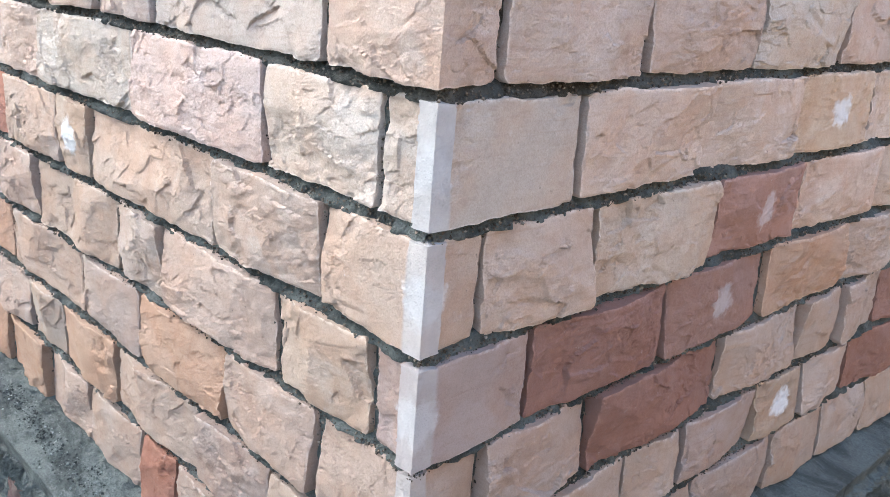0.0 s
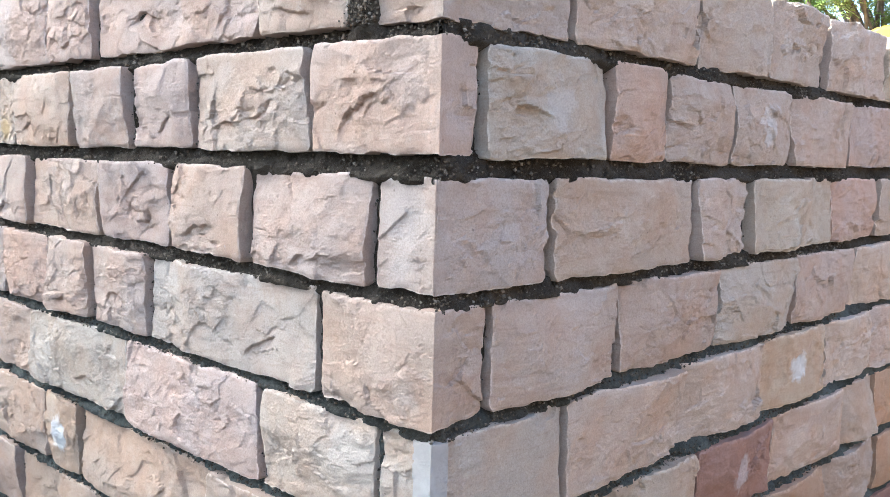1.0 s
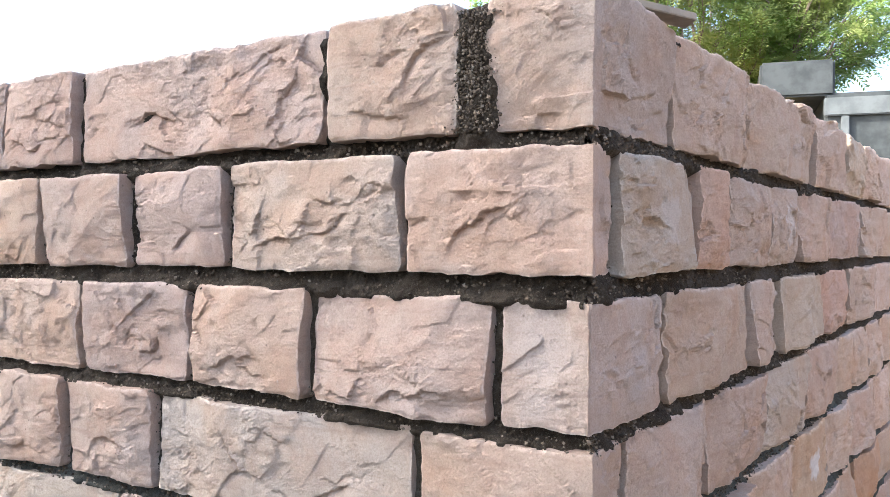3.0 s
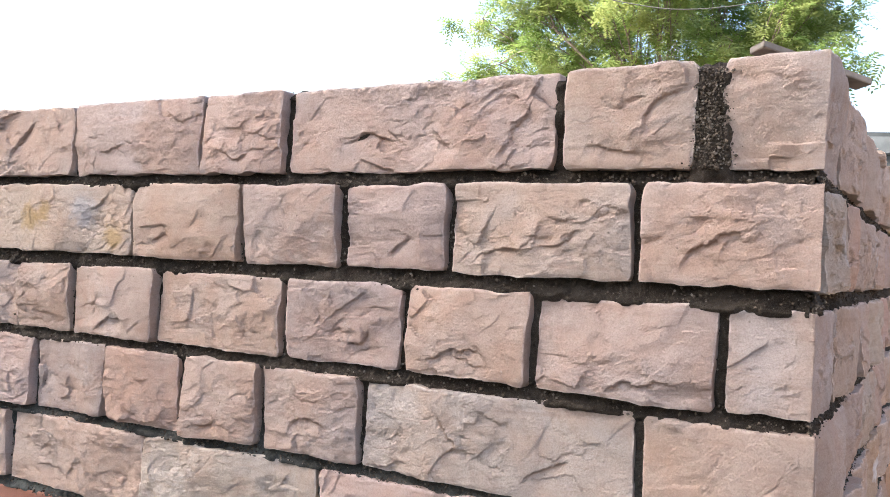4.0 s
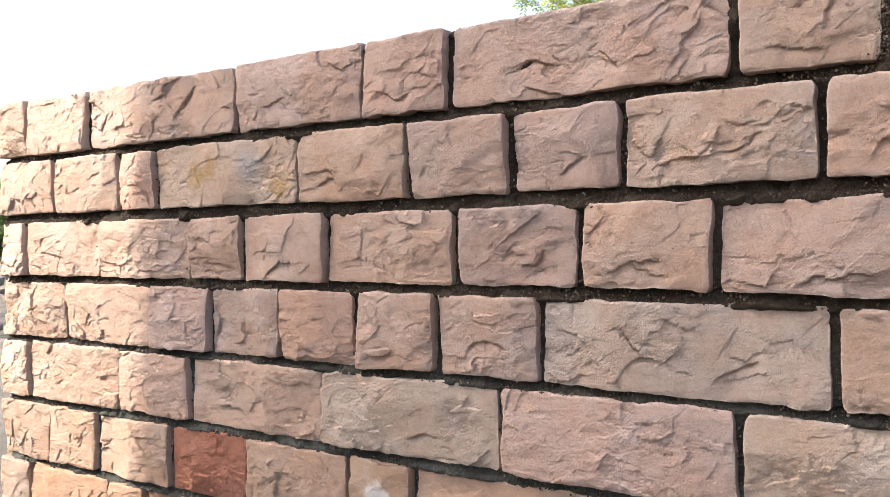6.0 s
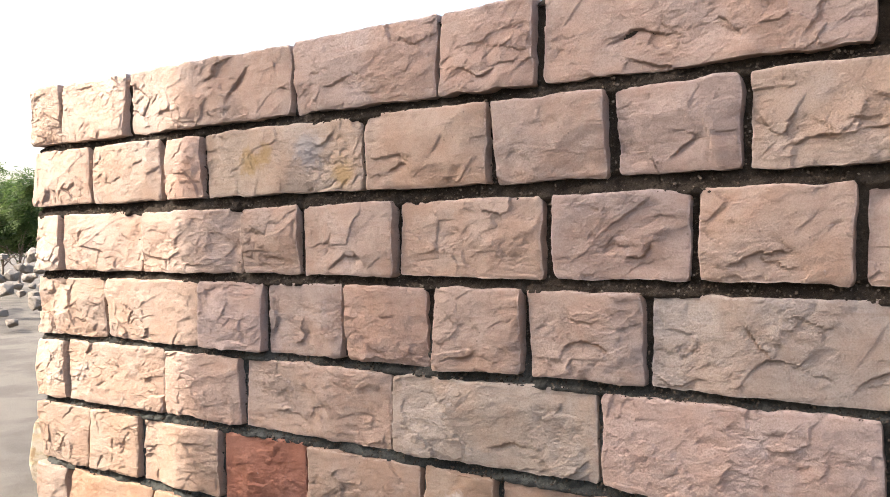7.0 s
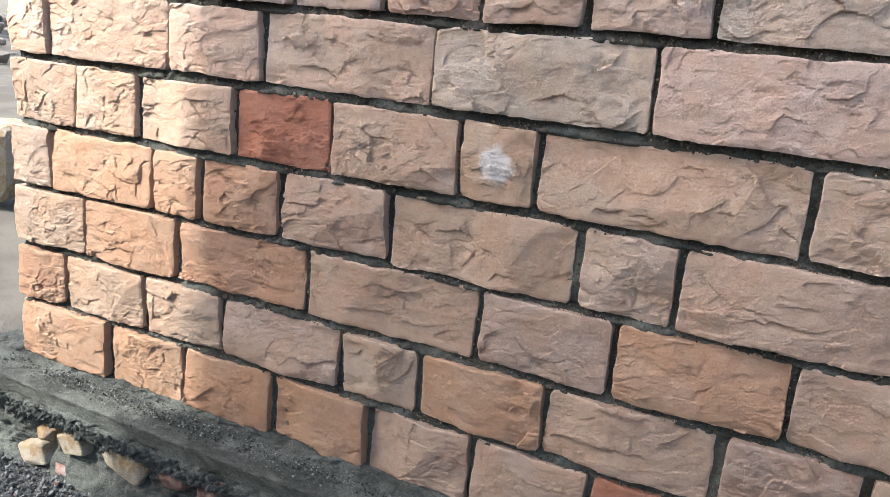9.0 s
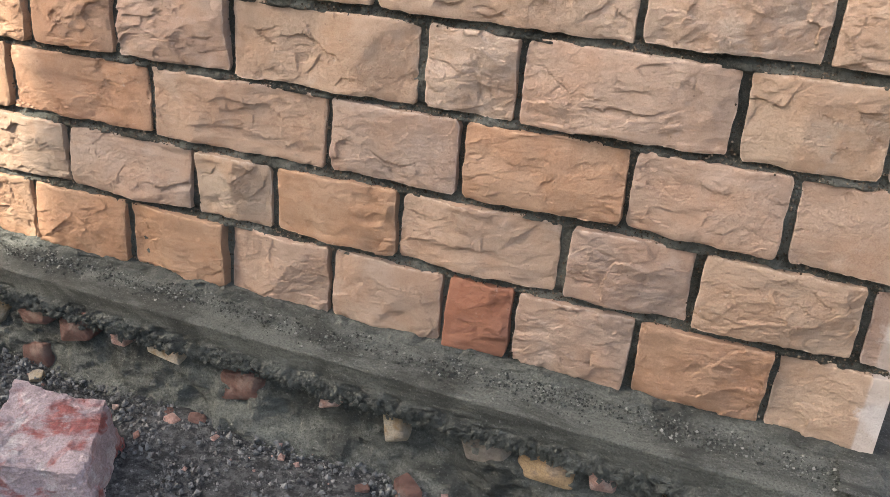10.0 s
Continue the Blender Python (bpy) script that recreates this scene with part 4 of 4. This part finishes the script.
tree("tree", (-25.5, 12.0, 0), Vector((0, 0, 1.0)), Vector((0, 0, 2.1)), Vector((1.8, 1.6, 1.0)), 12, 1500, 0.13, 12, "low bushy green tree beyond the sandy yard", M_BUSH)


# ---- tipper lorry behind the wall ----
def lorry():
    """Yellow cab in front, grey tipping body with a shield over the cab behind."""
    top = new("tipper_lorry")
    cab = bmesh.new()
    side = [(0.0, 0.9), (0.0, 1.9), (0.22, 2.95), (0.34, 3.22), (0.50, 3.30), (1.57, 3.30), (1.66, 3.22), (1.68, 0.9)]
    rows = []
    for y in (0.0, 2.2):
        rows.append([cab.verts.new((x, y, z)) for x, z in side])
    cab.faces.new(rows[0])
    cab.faces.new(rows[1][::-1])
    for k in range(len(side)):
        j = (k + 1) % len(side)
        cab.faces.new((rows[0][j], rows[0][k], rows[1][k], rows[1][j]))
    bmesh.ops.recalc_face_normals(cab, faces=cab.faces)
    bmesh.ops.bevel(cab, geom=cab.edges[:], offset=0.04, segments=3, affect="EDGES")
    body = part("cab", cab, M_YELLOW, top, "yellow painted cab")
    part("window", box_bm(0.40, 0.96, -0.012, 0.05, 2.35, 3.05, 0.008), M_GLASS, body, "dark side window")
    part("window", box_bm(1.12, 1.32, -0.012, 0.05, 2.45, 3.05, 0.008), M_GLASS, body, "narrow dark rear quarter window")
    part("windscreen", box_bm(0.04, 0.12, 0.15, 2.05, 2.05, 2.85, 0.008), M_GLASS, body)
    mirror = part("mirror", box_bm(0.18, 0.46, -0.24, -0.20, 2.78, 3.02, 0.015), M_TIN, body, "grey wing mirror")
    part("mirror_arm", box_bm(0.28, 0.31, -0.22, 0.04, 2.72, 2.76, 0.005), M_DARK, body)
    part("door", box_bm(0.30, 1.04, -0.010, 0.02, 1.25, 2.30, 0.01), M_YELLOW, body)
    part("bumper", box_bm(-0.08, 0.10, 0.05, 2.15, 0.55, 0.90, 0.03), M_DARK, top)
    part("chassis", box_bm(0.1, 6.4, 0.6, 1.6, 0.75, 1.0, 0.02), M_DARK, top)
    tub = part("tipping_body", box_bm(1.86, 6.6, -0.1, 2.3, 1.25, 3.53, 0.03), M_STEEL, top, "grey steel tipping body")
    part("cab_shield", box_bm(1.05, 1.98, -0.1, 2.3, 3.50, 3.98, 0.03), M_STEEL, tub, "grey steel shield over the cab")
    part("rim", box_bm(1.84, 6.65, -0.16, -0.09, 3.22, 3.46, 0.015), M_TIN, tub)
    for k in range(7):
        part("rib", box_bm(2.05 + 0.72 * k, 2.15 + 0.72 * k, -0.15, -0.09, 1.3, 3.22, 0.01), M_TIN, tub)
    for x in (0.75, 4.4, 5.6):
        for y in (0.18, 2.02):
            bm = bmesh.new()
            bmesh.ops.create_cone(bm, cap_ends=True, segments=28, radius1=0.5, radius2=0.5, depth=0.30, matrix=pose(x, y, 0.5, 90))
            bmesh.ops.bevel(bm, geom=bm.edges[:], offset=0.05, segments=2, affect="EDGES")
            wheel = part("wheel", bm, M_DARK, top, "black rubber tyre")
            rim = bmesh.new()
            bmesh.ops.create_cone(rim, cap_ends=True, segments=20, radius1=0.25, radius2=0.22, depth=0.33, matrix=pose(x, y, 0.5, 90))
            part("rim", rim, M_YELLOW, wheel)
    top.matrix_world = pose(-3.55, 11.10, 0, 0, 0, 15)
    return tagged(top, "yellow tipper lorry with grey steel body behind the wall", "lorry")


lorry()


# ---- overhead wire and its two poles, out of sight at either side ----
def wire():
    marks = [Vector(p) for p in ((-18, 5.9, 9.4), (-8, 8.2, 6.6), (-4.4, 9.0, 5.17), (-3.5, 9.0, 4.84), (-2.7, 9.0, 4.62), (-1.9, 9.0, 4.58), (1.5, 9.0, 4.9), (6, 9.0, 5.7))]
    path = []
    for a, b in zip(marks[:-1], marks[1:]):
        path += [a.lerp(b, k / 5) for k in range(5)]
    for _ in range(3):
        path = [path[0]] + [(path[k - 1] + path[k] * 2 + path[k + 1]) / 4 for k in range(1, len(path) - 1)] + [path[-1]]
    verts, faces = [], []
    tube(verts, faces, path, [0.006] * len(path), 6)
    return tagged(part("overhead_wire", mesh_from("overhead_wire", [tuple(v) for v in verts], faces), M_WIRE), "thin dark overhead wire strung between poles", "wire")


def pole(x, y, z):
    bm = bmesh.new()
    bmesh.ops.create_cone(bm, cap_ends=True, segments=16, radius1=0.11, radius2=0.07, depth=z + 0.6, matrix=Matrix.Translation((x, y, z / 2)))
    tagged(part("wire_pole", bm, M_WOOD), "weathered wooden pole that carries the wire", "pole", "wire poles")


wire()
pole(-18, 5.9, 9.5)
pole(6, 9.0, 5.8)


# ---- yard beyond the end of the wall ----
def heap():
    rng = random.Random(31)
    verts, faces = [], []
    for k in range(170):
        a, r = rng.uniform(0, 2 * math.pi), 3.2 * math.sqrt(rng.random())
        size = rng.uniform(0.15, 0.42)
        bm = hull_bm(rng, size * 1.4, size, size * 0.8, 18, 0.45)
        at = Vector((-17.2 + r * math.cos(a) * 1.3, 8.0 + r * math.sin(a), max(0.0, 1.25 * (1 - r / 3.2)) + 0.05))
        base = len(verts)
        bm.verts.index_update()
        bmesh.ops.triangulate(bm, faces=bm.faces[:])
        bm.verts.index_update()
        verts += [tuple(v.co + at) for v in bm.verts]
        faces += [tuple(base + v.index for v in f.verts) for f in bm.faces]
        bm.free()
    return tagged(part("rubble_heap", mesh_from("rubble_heap", verts, faces, False), M_GREY), "heap of grey broken stones on sandy ground", "rubble", kind="stuff")


heap()
loose_stone("boulder", (-4.85, 1.62, 0), (0.62, 0.5, 0.62), 20, M_CREAM, 61, "pale beige boulder standing on the sandy ground", "boulder")
for k in range(9):
    g = random.Random(800 + k)
    loose_stone("field_stone", (-3.1 - 2.6 * g.random(), 0.2 + 2.0 * g.random(), -0.01), (g.uniform(0.08, 0.22), g.uniform(0.07, 0.16), g.uniform(0.05, 0.12)), 50 * k, M_GREY, 820 + k,
                "grey field stone lying on the sandy ground", "stone", "stones in the yard")
